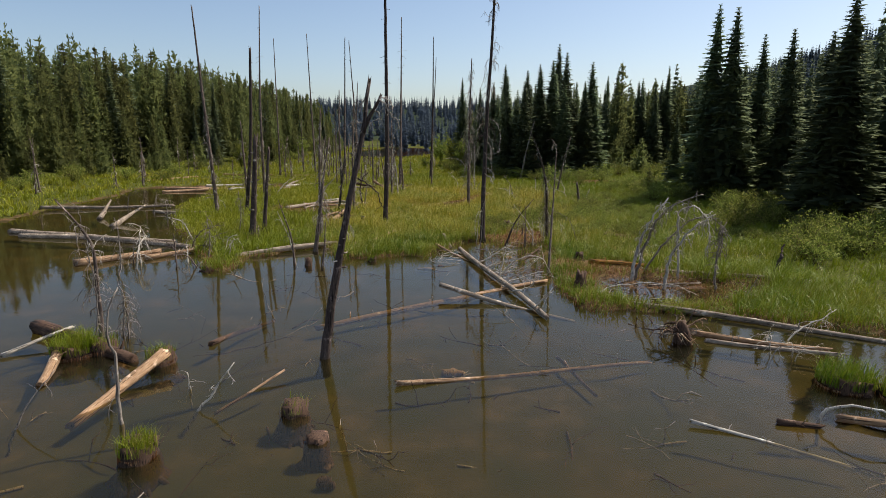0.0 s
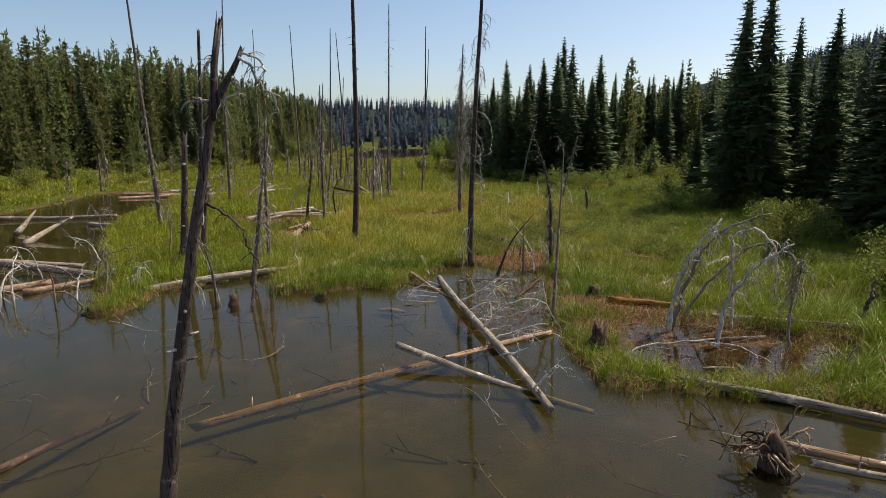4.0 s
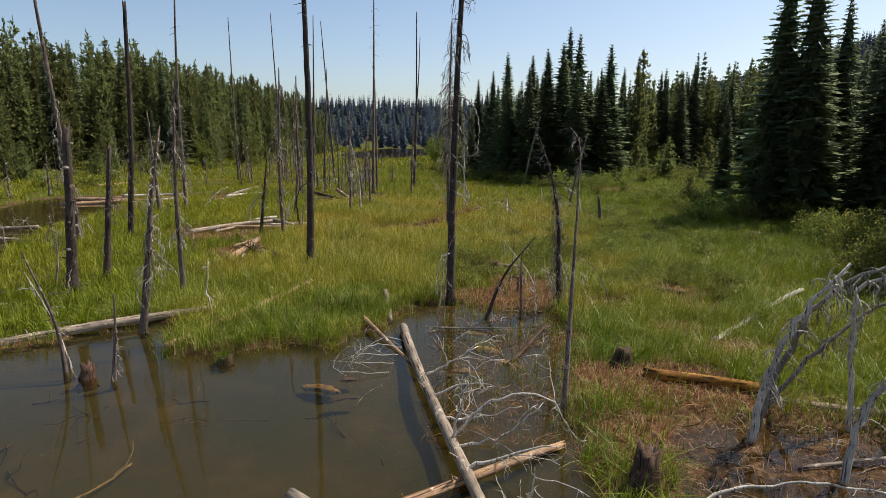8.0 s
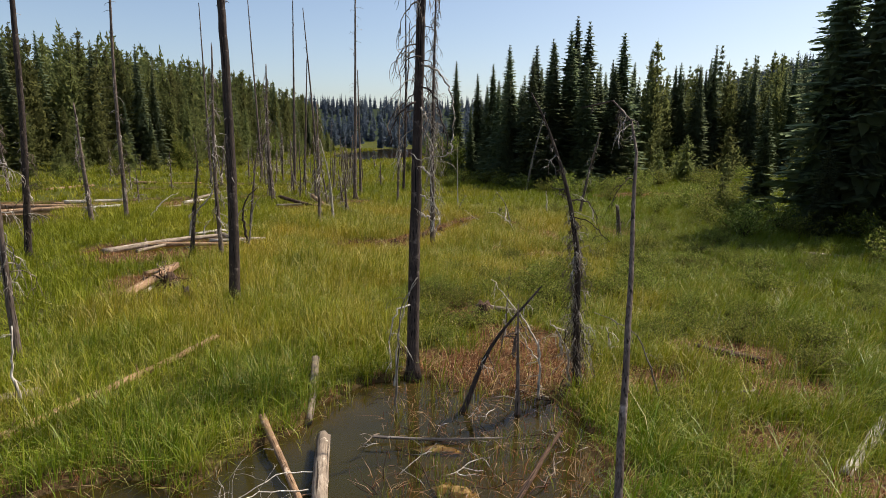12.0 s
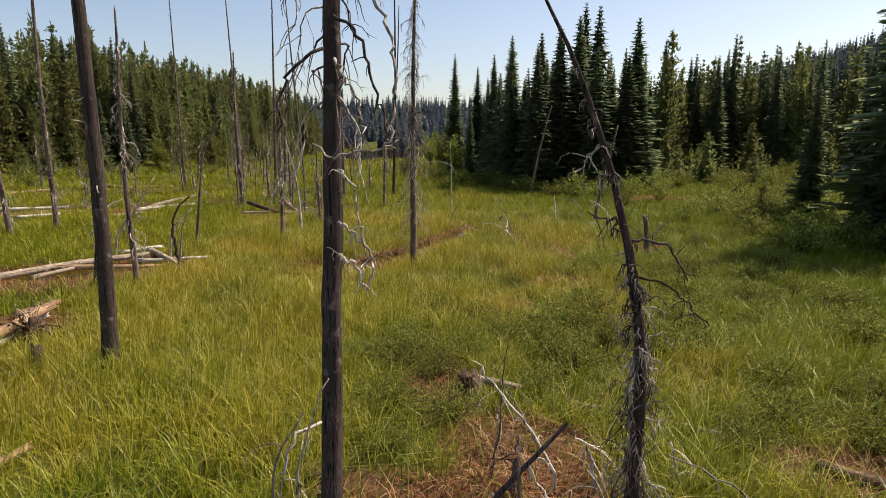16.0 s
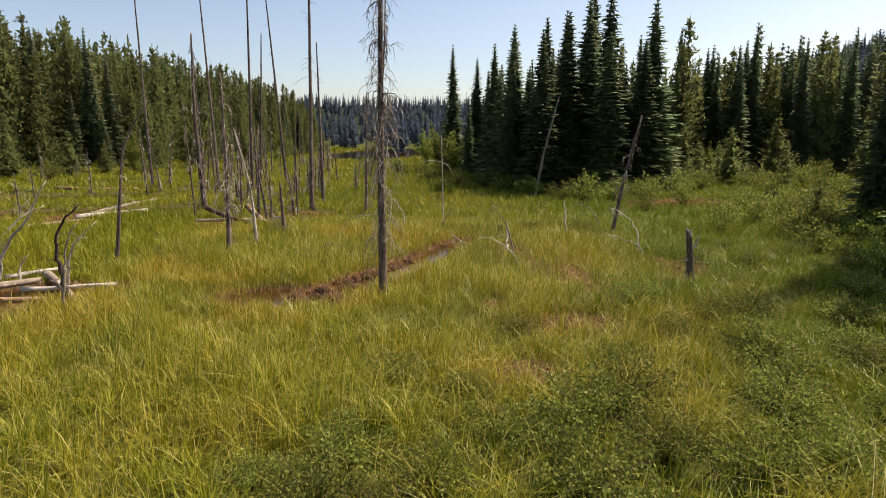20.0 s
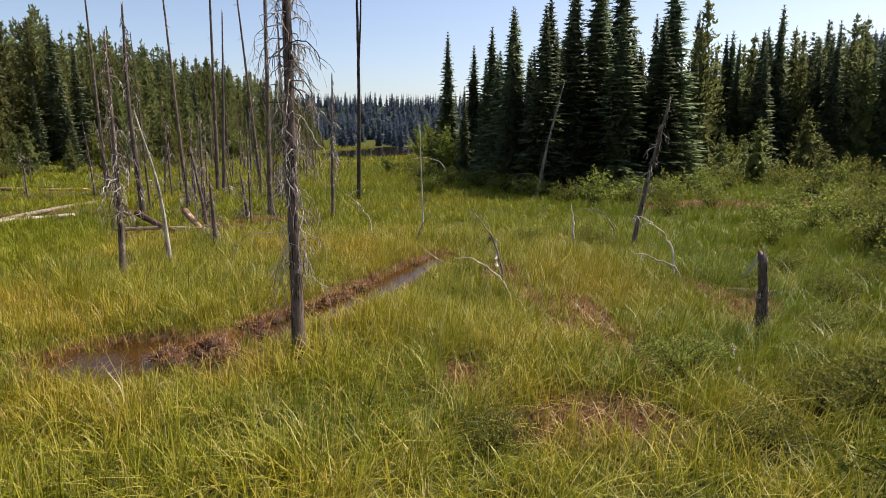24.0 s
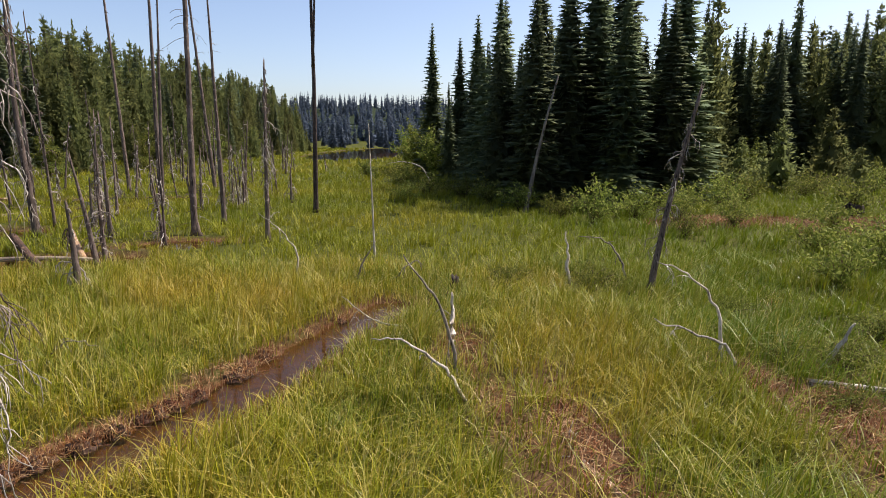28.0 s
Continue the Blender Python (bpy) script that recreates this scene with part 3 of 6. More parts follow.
# the tall trunk beside the inlet
snag((2.0, 29.31, 0), [(2.02, 29.6, 2.5), (2.07, 29.68, 4.6), (2.14, 29.6, 6.8), (2.24, 29.4, 9), (2.37, 29.2, 13)], 0.125, 1, "curl", 50, 0.38, 0.97, 0.85, M_CHAR, 0.35, "tall dark dead tree with long drooping bare branches", shag=(16, 0.42, 0.7, 0.9),
     limbs=[[(2.15, 29.5, 5.3), (2.3, 29.4, 5.03), (2.37, 29.4, 4.94), (2.41, 29.4, 4.82), (2.43, 29.4, 4.67), (2.44, 29.4, 4.5)],
            [(2.15, 29.5, 6.1), (2.5, 29.4, 5.9), (2.74, 29.35, 5.4), (2.76, 29.35, 4.91), (2.75, 29.35, 4.71), (2.72, 29.3, 4.52), (2.64, 29.3, 4.45), (2.46, 29.28, 4.4), (2.27, 29.26, 4.37), (2.1, 29.28, 4.36), (1.98, 29.3, 4.47)],
            [(2.15, 29.5, 5.7), (2.4, 29.4, 5.5), (2.55, 29.4, 5.06), (2.61, 29.4, 4.85), (2.65, 29.4, 4.64), (2.62, 29.4, 4.4)], [(2.15, 29.5, 4.2), (2.25, 29.4, 4.15), (2.34, 29.4, 3.95), (2.37, 29.4, 3.68), (2.41, 29.4, 3.51), (2.42, 29.4, 3.3), (2.37, 29.4, 3.09)],
            [(2.14, 29.5, 3.66), (2.27, 29.4, 3.61), (2.38, 29.4, 3.51), (2.48, 29.4, 3.3), (2.51, 29.4, 3.16), (2.43, 29.4, 2.95)], [(2.12, 29.5, 3.3), (2.24, 29.4, 3.26), (2.36, 29.4, 3.16), (2.43, 29.4, 2.98)],
            [(2.05, 29.5, 5.4), (1.8, 29.4, 5.25), (1.62, 29.4, 4.9), (1.6, 29.4, 4.6)], [(1.95, 29.2, 1.55), (1.75, 29.0, 1.5), (1.6, 28.9, 1.1), (1.62, 28.9, 0.4)]])
snag((-3.4, 34.2, 0), [(-3.29, 34.19, 3.08), (-3.24, 34.12, 6.2), (-3.24, 33.98, 10.3), (-3.24, 33.82, 16)], 0.15, 2, "bare", 18, 0.2, 0.98, 0.4, M_CHAR, 0.3, "tall straight dark dead trunk with short branch stubs")
snag((-2.91, 13.45, 0), [(-2.6, 13.4, 1.54), (-2.28, 13.33, 3.1), (-2.09, 13.3, 4.0), (-1.85, 13.3, 5.1), (-1.75, 13.3, 5.6), (-1.7, 13.3, 6.05), (-1.66, 13.3, 6.3)], 0.125, 3, "stub", 8, 0.4, 0.9, 0.3, M_CHAR, 0.3,
     "leaning dark dead tree with forked top standing in pond", [(-1.8, 13.3, 5.35), (-1.7, 13.3, 5.58), (-1.55, 13.3, 5.84), (-1.46, 13.3, 5.99), (-1.4, 13.3, 6.12)], shag=(12, 0.45, 0.98, 0.5), twig=0.009,
     limbs=[[(-1.42, 13.3, 6.06), (-1.3, 13.3, 5.98), (-1.24, 13.3, 5.8), (-1.04, 13.3, 5.63), (-1.0, 13.3, 5.41)], [(-1.4, 13.3, 6.08), (-1.22, 13.32, 6.05), (-1.12, 13.34, 5.9)], [(-1.94, 13.3, 4.33), (-1.75, 13.28, 4.24), (-1.53, 13.25, 4.05), (-1.36, 13.22, 3.68), (-1.2, 13.2, 3.54)],
            [(-1.74, 13.3, 5.54), (-1.88, 13.3, 5.58), (-2.04, 13.3, 5.54)], [(-1.69, 13.3, 6.1), (-1.78, 13.32, 6.02), (-1.86, 13.34, 5.85)], [(-1.52, 13.3, 5.87), (-1.42, 13.25, 5.7), (-1.62, 13.22, 5.55)]])
snag((-14.72, 38.1, 0), [(-14.9, 37.6, 6.2), (-15.15, 37.3, 12.6)], 0.125, 4, "droop", 60, 0.05, 0.7, 0.8, twig=0.02)
snag((-9.78, 29.75, 0), [(-9.55, 29.68, 2.5), (-9.32, 29.6, 5.0)], 0.165, 5, "stub", 5, 0.2, 0.9, 0.3, M_CHAR, 0.6, "short charred dead trunk studded with bracket fungi", stub=True)
snag((-13.38, 39.76, 0), [(-12.79, 39.51, 4.6), (-12.46, 39.4, 10.5)], 0.125, 6, "bare", 10, 0.2, 0.95, 0.5, M_CHAR, 0.6, "thick dark broken-topped dead trunk", shag=(26, 0.1, 0.6, 0.8), twig=0.02)
snag((-9.71, 31.46, 0), [(-9.31, 31.66, 4.35)], 0.12, 7, "bare", 6, 0.2, 0.9, 0.6, M_CHAR, 0.5, shag=(22, 0.3, 0.95, 0.7), twig=0.016)
snag((-15.21, 49.98, 0), [(-15.2, 49.98, 7.34), (-14.95, 50.19, 15.14)], 0.12, 8, "bare", 24, 0.1, 0.95, 0.7, shag=(30, 0.1, 0.5, 0.8), twig=0.02)
snag((-6.19, 29.53, 0), [(-6.21, 29.55, 3.1), (-6.09, 29.65, 6.3)], 0.085, 9, "droop", 50, 0.3, 0.98, 0.8, twig=0.016)
snag((-5.85, 26.36, 0), [(-5.56, 26.44, 2.03), (-5.34, 26.5, 3.72), (-5.12, 26.56, 4.92)], 0.1, 10, "droop", 44, 0.3, 0.97, 0.8, twig=0.016)
snag((-4.53, 61.35, 0), [(-4.42, 61.6, 6.2), (-4.31, 62.1, 16.5)], 0.125, 12, "bare", 26, 0.25, 0.97, 1.3)
snag((-1.54, 68.3, 0), [(-1.3, 67.9, 6.2), (-1.2, 67.4, 15.5)], 0.125, 13, "bare", 8, 0.2, 0.95, 0.4, M_CHAR, 0.3, "", [(-1.3, 67.8, 7), (-1.05, 67.6, 10), (-0.9, 67.4, 13.5)])
snag((1.88, 43.4, 0), [(1.84, 43.6, 3.1), (1.86, 43.7, 6.2), (1.95, 43.8, 10.4)], 0.115, 14, "curl", 56, 0.3, 0.98, 0.75, M_SNAG, 0.3, "grey dead tree thickly hung with curled drooping twigs", shag=(170, 0.14, 0.92, 1.15))
snag((5.2, 28.8, 0), [(5.02, 28.4, 1.4), (4.92, 28.12, 2.7), (4.77, 28.0, 3.5), (4.68, 28.0, 3.86), (4.47, 27.9, 4.47), (4.26, 27.8, 4.95), (3.98, 27.7, 5.45)], 0.08, 15, "droop", 170, 0.1, 0.64, 0.6, M_CHAR, 0.14, "leaning dead sapling with shaggy hanging twigs", twig=0.008, shag=(40, 0.4, 0.95, 0.25),
     limbs=[[(4.68, 28.0, 3.87), (4.52, 27.9, 3.93), (4.38, 27.8, 3.98)], [(4.74, 28.0, 3.75), (4.98, 27.98, 3.72), (5.2, 27.98, 3.45)], [(4.78, 28.0, 3.48), (5.0, 28.0, 3.42), (5.25, 28.0, 3.22), (5.42, 28.0, 3.05)], [(4.45, 27.9, 4.5), (4.35, 27.9, 4.42), (4.3, 27.9, 4.3)]])
snag((4.1, 22.28, 0), [(4.24, 22.81, 1.54), (4.38, 23.32, 3.08), (4.49, 23.8, 4.3), (4.53, 24.0, 4.78), (4.45, 24.22, 5.09), (4.3, 24.38, 5.17), (4.12, 24.5, 5.09)], 0.055, 16, "curl", 12, 0.8, 0.95, 0.32, M_SNAG, 0.12, "thin grey dead tree with hooked bent-over top", twig=0.005)
snag((10.33, 44.6, 0), [(10.2, 44.5, 0.9), (10.06, 44.4, 1.7)], 0.12, 17, "droop", 30, 0.25, 0.98, 0.35, M_SNAG, 0.55, "short splintered grey dead stub in the grass")
snag((10.28, 53.2, 0), [(10.54, 53.4, 1.54), (10.89, 53.6, 3.08), (11.35, 53.8, 4.9)], 0.085, 18, "droop", 30, 0.25, 0.98, 0.7, M_SNAG, 0.4, "leaning dead sapling with tangled twigs", twig=0.016)
snag((-4.28, 48.66, 0), [(-4.25, 48.8, 3.1), (-4.27, 48.9, 6.2)], 0.085, 19, "droop", 46, 0.25, 0.98, 0.8, twig=0.02, shag=(30, 0.1, 0.9, 0.6))
snag((-3.9, 50.44, 0), [(-4.05, 50.39, 2.41), (-4.42, 50.26, 4.31)], 0.07, 20, "droop", 12, 0.1, 0.98, 0.5, M_WHITE, twig=0.016)
snag((-10.5, 61.02, 0), [(-10.64, 60.92, 5.18), (-10.55, 60.98, 9.34)], 0.14, 21, "droop", 70, 0.08, 0.95, 0.9, twig=0.02)
snag((-17.1, 79.07, 0), [(-17.6, 78.8, 17.5)], 0.13, 22, "bare", 12, 0.2, 0.95, 0.7)
snag((-1.22, 59.94, 0), [(-1.15, 60, 3.1), (-1.08, 60.1, 6.2)], 0.09, 23, "droop", 46, 0.25, 0.98, 0.8, twig=0.02)
snag((-4.55, 64.31, 0), [(-4.62, 64.29, 9.42)], 0.11, 24, "bare", 16, 0.2, 0.95, 0.6)
snag((-10.69, 70.96, 0), [(-10.15, 71.25, 10.99)], 0.12, 25, "bare", 12, 0.2, 0.95, 0.6)
snag((-6.12, 40.2, 0), [(-6.15, 40.1, 3.1), (-5.97, 40.1, 7.7)], 0.09, 28, "droop", 55, 0.2, 0.98, 0.8, twig=0.02)
snag((-7.09, 39.7, 0), [(-6.68, 39.87, 3.68)], 0.09, 29, "bare", 5, 0.3, 0.9, 0.5, M_CHAR, shag=(22, 0.3, 0.95, 0.7), twig=0.018)
snag((-16.07, 48.2, 0), [(-16.26, 48.04, 6)], 0.13, 30, "droop", 40, 0.1, 0.95, 0.7, twig=0.02)
snag((-11.25, 79.39, 0), [(-12.24, 78.97, 16.69)], 0.13, 31, "bare", 12, 0.25, 0.95, 0.6)
snag((-20.59, 74.59, 0), [(-20.66, 74.54, 16.22)], 0.12, 32, "bare", 12, 0.2, 0.95, 0.6)
snag((-12.39, 74.07, 0), [(-11.99, 74.28, 16.44)], 0.14, 33, "bare", 12, 0.2, 0.95, 0.6)
snag((-7.39, 47.05, 0), [(-7.1, 47.19, 2.55), (-6.91, 47.28, 3.89), (-6.18, 47.62, 5.34)], 0.07, 34, "droop", 16, 0.35, 0.8, 0.45, M_SNAG, 0.2, twig=0.016)
snag((3.05, 57.2, 0), [(2.95, 57.19, 4.01)], 0.035, 35, "bare", 4, 0.3, 0.9, 0.3, M_WHITE)
snag((8.94, 68.8, 0), [(9.5, 68.8, 3.2), (10.3, 68.8, 6.6)], 0.11, 36, "bare", 8, 0.3, 0.9, 0.5, M_TWIG, 0.3, "leaning pale dead trunk against the dark firs")
snag((3.95, 27.81, 0), [(3.9, 27.81, 1.91)], 0.045, 37, "bare", 5, 0.3, 0.95, 0.4)
snag((2.96, 27.91, 0), [(3.51, 27.86, 1.3), (4.19, 27.8, 2.21)], 0.05, 38, "droop", 10, 0.4, 0.98, 0.4, M_CHAR)
snag((-8.96, 14.7, 0), [(-8.93, 14.71, 1.29), (-8.98, 14.69, 2.6), (-9.42, 14.42, 3.51)], 0.07, 39, "droop", 22, 0.3, 0.98, 0.6)
snag((-6.14, 23.8, 0), [(-6.23, 23.77, 1.07), (-6.63, 23.66, 2.51)], 0.05, 40, "bare", 6, 0.3, 0.95, 0.4)
snag((-4.94, 23.41, 0), [(-4.81, 23.44, 0.92), (-4.75, 23.45, 1.74)], 0.05, 41, "droop", 14, 0.2, 0.98, 0.35)
# thin dead trees further up the marsh
far_rng = np.random.default_rng(77)
for k in range(84):
    y = far_rng.uniform(52, 112)
    x = far_rng.uniform(-6 - (y - 48) * 0.4, -2.5 - (y - 48) * 0.11)
    if k % 4 == 0:
        x, y = far_rng.uniform(-36, -16), far_rng.uniform(48, 88)
    if -20 < x < -4 and y < 56:
        y += 18
    h = far_rng.choice([2.2, 3.2, 4.5, 6.0, 8.5], p=[0.3, 0.34, 0.26, 0.08, 0.02])
    lean = far_rng.normal(size=2) * 0.05 * h
    snag((x, y, 0), [(x + lean[0] * 0.5, y + lean[1] * 0.5, h * 0.55), (x + lean[0], y + lean[1], h)], far_rng.uniform(0.04, 0.1), 200 + k, "droop" if k % 5 else "bare", int(far_rng.integers(12, 22)), 0.1, 0.97, 0.85, twig=0.026)


# ---- bowed and leaning dead stems ----
def stem(points, r, seed, bark=None, twigs=4, reach=0.35, name="dead_sapling", label="thin bleached dead stem bowed over the grass", category="dead branch", sink=True, droop=0.6):
    rng = np.random.default_rng(seed)
    p0 = np.array(points[0], float)
    if sink:
        p0[2] = ground_z(p0[0], p0[1]) - 0.04
    ob = thing(name, p0, label, category, "dead stems in the marsh")
    ctrl = np.array([p0, *points[1:]], float) - p0
    n = 4 + 3 * len(ctrl)
    p = curve(ctrl, n)
    p[1:-1] += rng.normal(size=(n - 2, 3)) * (0.01 + 0.25 * r)
    g = Geo()
    tube(g, p, r * np.linspace(1.1, 0.3, n), 7, rng, 0.1, (0, 0.03))
    part("shaft", g, bark or M_WHITE, ob)
    for _ in range(twigs):
        i = rng.integers(n // 3, n - 1)
        g = Geo()
        twiggy(g, p[i], unit(rng.normal(size=3)) + [0, 0, -0.2], reach * rng.uniform(0.5, 1.3), min(r * 0.35, 0.015), rng, droop, 2, 3, 0.2, 5)
        part("twig", g, bark or M_WHITE, ob)
    return ob


ARCH = "bowed grey dead shrub stem hung with dry twigs over the mud"
for k, pts in enumerate([
    [(7.02, 21.23, 0), (7.08, 21.2, 0.95), (7.37, 21.11, 2.02), (7.67, 21.01, 2.67), (8, 20.9, 3.12)],
    [(7.16, 21.54, 0), (7.43, 21.45, 0.88), (7.83, 21.32, 2.29), (8.43, 21.12, 2.91), (9.22, 20.86, 3.27)],
    [(7.79, 20.1, 0), (7.91, 20.06, 1.07), (8.35, 19.89, 1.98), (8.73, 19.74, 2.44), (9.12, 19.59, 2.72)],
    [(7.81, 22.37, 0), (8.36, 22.17, 1.07), (9.22, 21.88, 2.14), (9.89, 21.64, 2.39), (10.28, 21.51, 2.05), (10.34, 21.48, 0.9)],
    [(8.92, 21.67, 0), (8.8, 21.71, 1.69), (8.8, 21.71, 2.6), (9.15, 21.57, 2.76), (9.59, 21.39, 2.45), (9.79, 21.3, 1.81), (9.8, 21.3, 1.08)],
    [(9.64, 20.18, 0), (9.6, 20.19, 1.18), (9.67, 20.16, 1.9), (9.79, 20.11, 2.39)],
]):
    stem(pts, (0.07, 0.062, 0.062, 0.04, 0.045, 0.04)[k], 300 + k, (M_PALE, M_TWIG)[k % 2], 44, 0.42, "dead_shrub_stem", ARCH, "dead shrub", droop=1.2)
for k, (pts, r) in enumerate([
    ([(5.83, 47.3, 0), (5.63, 47.3, 0.43), (5.3, 47.3, 0.77), (4.9, 47.3, 1.0), (4.49, 47.3, 1.02)], 0.03),
    ([(5.72, 48.0, 0), (5.57, 48.0, 0.87), (5.26, 48.0, 1.59), (4.88, 48.0, 2.08)], 0.035), ([(5.6, 49.65, 0), (5.58, 49.65, 1.06)], 0.06),
    ([(8.54, 54.28, 0), (8.42, 54.31, 1.43)], 0.06), ([(10.05, 54.38, 0), (9.83, 54.44, 0.8), (9.47, 54.53, 1.2), (8.85, 54.68, 1.28)], 0.035),
    ([(10.2, 48.3, 0), (9.99, 48.3, 0.54), (9.44, 48.3, 0.82), (8.81, 48.3, 1.04)], 0.03), ([(10.12, 48.8, 0), (10.07, 48.8, 0.55), (9.87, 48.8, 1.24), (9.28, 48.8, 1.75), (8.96, 48.8, 1.85)], 0.03),
    ([(3.01, 54.19, 0), (3.16, 54.19, 0.58), (3.53, 54.22, 1.2)], 0.03), ([(3.46, 85.5, 0), (2.44, 85.45, 1.49), (1.19, 85.38, 1.88), (-0.05, 85.32, 1.74)], 0.05),
    ([(11.73, 48.71, 0), (12.07, 48.58, 0.91)], 0.05), ([(-1.1, 48.19, 0), (-0.85, 48.25, 0.47), (-0.63, 48.29, 0.56), (-0.24, 48.37, 0.45)], 0.018),
    ([(4.91, 50.5, 0), (4.0, 50.5, 0.28), (3.39, 50.5, 0.74)], 0.024), ([(1.36, 54.67, 0), (1.28, 54.66, 0.9), (0.91, 54.61, 1.45), (0.42, 54.55, 1.84)], 0.03),
    ([(1.8, 27.79, 0), (1.85, 27.79, 0.95), (2, 27.78, 2.12), (2.16, 27.78, 2.35)], 0.02), ([(4.42, 28.41, 0), (4.36, 28.42, 1.14)], 0.03),
    ([(5.03, 28.74, 0), (4.93, 28.76, 0.88), (4.71, 28.8, 1.27)], 0.025), ([(6.58, 28.12, 0), (6.3, 28.19, 0.82), (6, 28.27, 1.39), (5.34, 28.43, 1.68)], 0.018),
    ([(4.65, 29.76, 0), (4.17, 29.84, 0.83)], 0.02), ([(1.67, 28.93, 0), (1.8, 28.92, 1.29), (2.01, 28.92, 1.96), (2.11, 28.91, 2.16)], 0.02),
    ([(-5.94, 10.07, 0), (-5.95, 10.07, 1.3), (-5.98, 10.05, 2.14), (-5.81, 10.15, 2.58)], 0.04), ([(-6.08, 23.98, 0), (-6.39, 23.89, 1.14), (-6.76, 23.79, 2.16)], 0.03),
    ([(-7.12, 44.12, 0), (-6.77, 44.27, 1.39), (-6.31, 44.48, 1.86)], 0.04), ([(-5.62, 41.81, 0), (-5.51, 41.86, 1.19), (-5.37, 41.91, 1.87), (-5.15, 41.99, 2.23)], 0.04),
    ([(-14.55, 50.97, 0), (-13.79, 51.58, 1.03), (-13.22, 52.03, 1.41)], 0.05), ([(3.99, 31.26, 0), (4.02, 31.26, 0.79), (4.05, 31.26, 1.22)], 0.025),
    ([(4.64, 31.29, 0), (4.29, 31.34, 0.68), (4.04, 31.38, 1.03)], 0.022), ([(-4.38, 27.25, 0), (-4.49, 27.23, 1.04), (-4.41, 27.24, 1.67)], 0.03),
    ([(12.88, 22.28, 0), (13.08, 22.16, 1.24)], 0.1), ([(9.58, 18.59, 0), (9.93, 18.41, 0.43), (10.09, 18.33, 0.83)], 0.03),
    ([(7.16, 10.32, 0), (7.21, 10.28, 0.28), (7.56, 10.04, 0.49), (8.05, 9.7, 0.48), (8.56, 9.35, 0.28)], 0.035),
    ([(-5.1, 10.45, 0), (-4.11, 10.93, 0.87)], 0.035), ([(-7.92, 9.71, 0), (-7.56, 10.01, 0.46), (-7.22, 10.29, 0.96)], 0.025), ([(-5.32, 11.63, 0), (-5.35, 11.62, 0.37)], 0.02),
]):
    stem(pts, r, 400 + k, M_CHAR if r > 0.09 else (M_WHITE, M_TWIG)[k % 3 == 1], 3 if r < 0.05 else 1, 0.35, label="short dark dead post in the sedge" if r > 0.09 else "thin bleached dead stem bowed over the grass")
for k, (pts, r) in enumerate([
    ([(5.18, 30.18, 0), (5.12, 30.19, 0.3), (5.0, 30.23, 0.75), (4.88, 30.26, 0.92)], 0.035), ([(6.3, 30.27, 0), (6.18, 30.32, 0.4), (6.11, 30.35, 0.74)], 0.03),
    ([(4.68, 30.22, 0), (4.59, 30.24, 0.42), (4.33, 30.29, 0.9), (4.01, 30.35, 1.32), (3.61, 30.42, 1.77)], 0.024), ([(4.09, 30.14, 0), (4.15, 30.14, 0.55), (4.17, 30.14, 0.9)], 0.05),
    ([(3.83, 30.5, 0), (3.93, 30.49, 0.66), (3.98, 30.49, 1.44), (4.02, 30.49, 2.05)], 0.016),
    ([(8.1, 13.8, 0), (8.3, 13.7, 0.25), (8.8, 13.5, 0.3)], 0.02), ([(8.2, 13.9, 0), (8.0, 13.8, 0.35), (7.6, 13.7, 0.3)], 0.016), ([(8.6, 13.7, 0), (8.5, 13.6, 0.4), (8.2, 13.4, 0.45)], 0.016),
    ([(8.4, 13.5, 0), (8.7, 13.4, 0.3), (9.1, 13.5, 0.35)], 0.014)]):
    stem(pts, r, 450 + k, M_WHITE if k not in (3, 4) else M_SNAG, 5, 0.35)
stem([(-9.3, 44.4, 0), (-8.95, 44.5, 1.25), (-8.4, 44.5, 1.8), (-7.6, 44.5, 3.0)], 0.05, 470, M_WHITE, 4, 0.4)
stem([(-5.86, 42.31, 0), (-5.9, 42.3, 0.75), (-5.97, 42.3, 1.55), (-5.7, 42.35, 2.3), (-5.35, 42.4, 2.6)], 0.06, 471, M_CHAR, 8, 0.3, label="dark bent dead stem at the muddy pool")
stem([(-8.5, 44.2, 0), (-8.45, 44.2, 0.6), (-8.15, 44.2, 0.95)], 0.035, 472, M_WHITE, 2, 0.3)
stem([(5.2, 19.3, 0), (5.6, 19.45, 0.2), (6.3, 19.5, 0.33), (7.2, 19.4, 0.4), (8.0, 19.2, 0.3), (8.5, 18.9, 0.1)], 0.025, 473, M_WHITE, 3, 0.3, label="long thin bleached stem bowed over the mud pool")
stem([(8.9, 14.75, 0), (9.5, 15.0, 0.25), (10.3, 15.2, 0.55), (10.7, 15.4, 0.7)], 0.028, 474, M_WHITE, 12, 0.5, label="bleached branchy limb rising from the floating logs")
stem([(8.9, 14.75, 0), (8.6, 14.9, 0.15), (8.3, 14.8, 0.2)], 0.02, 475, M_WHITE, 8, 0.4, label="bleached branchy limb rising from the floating logs")
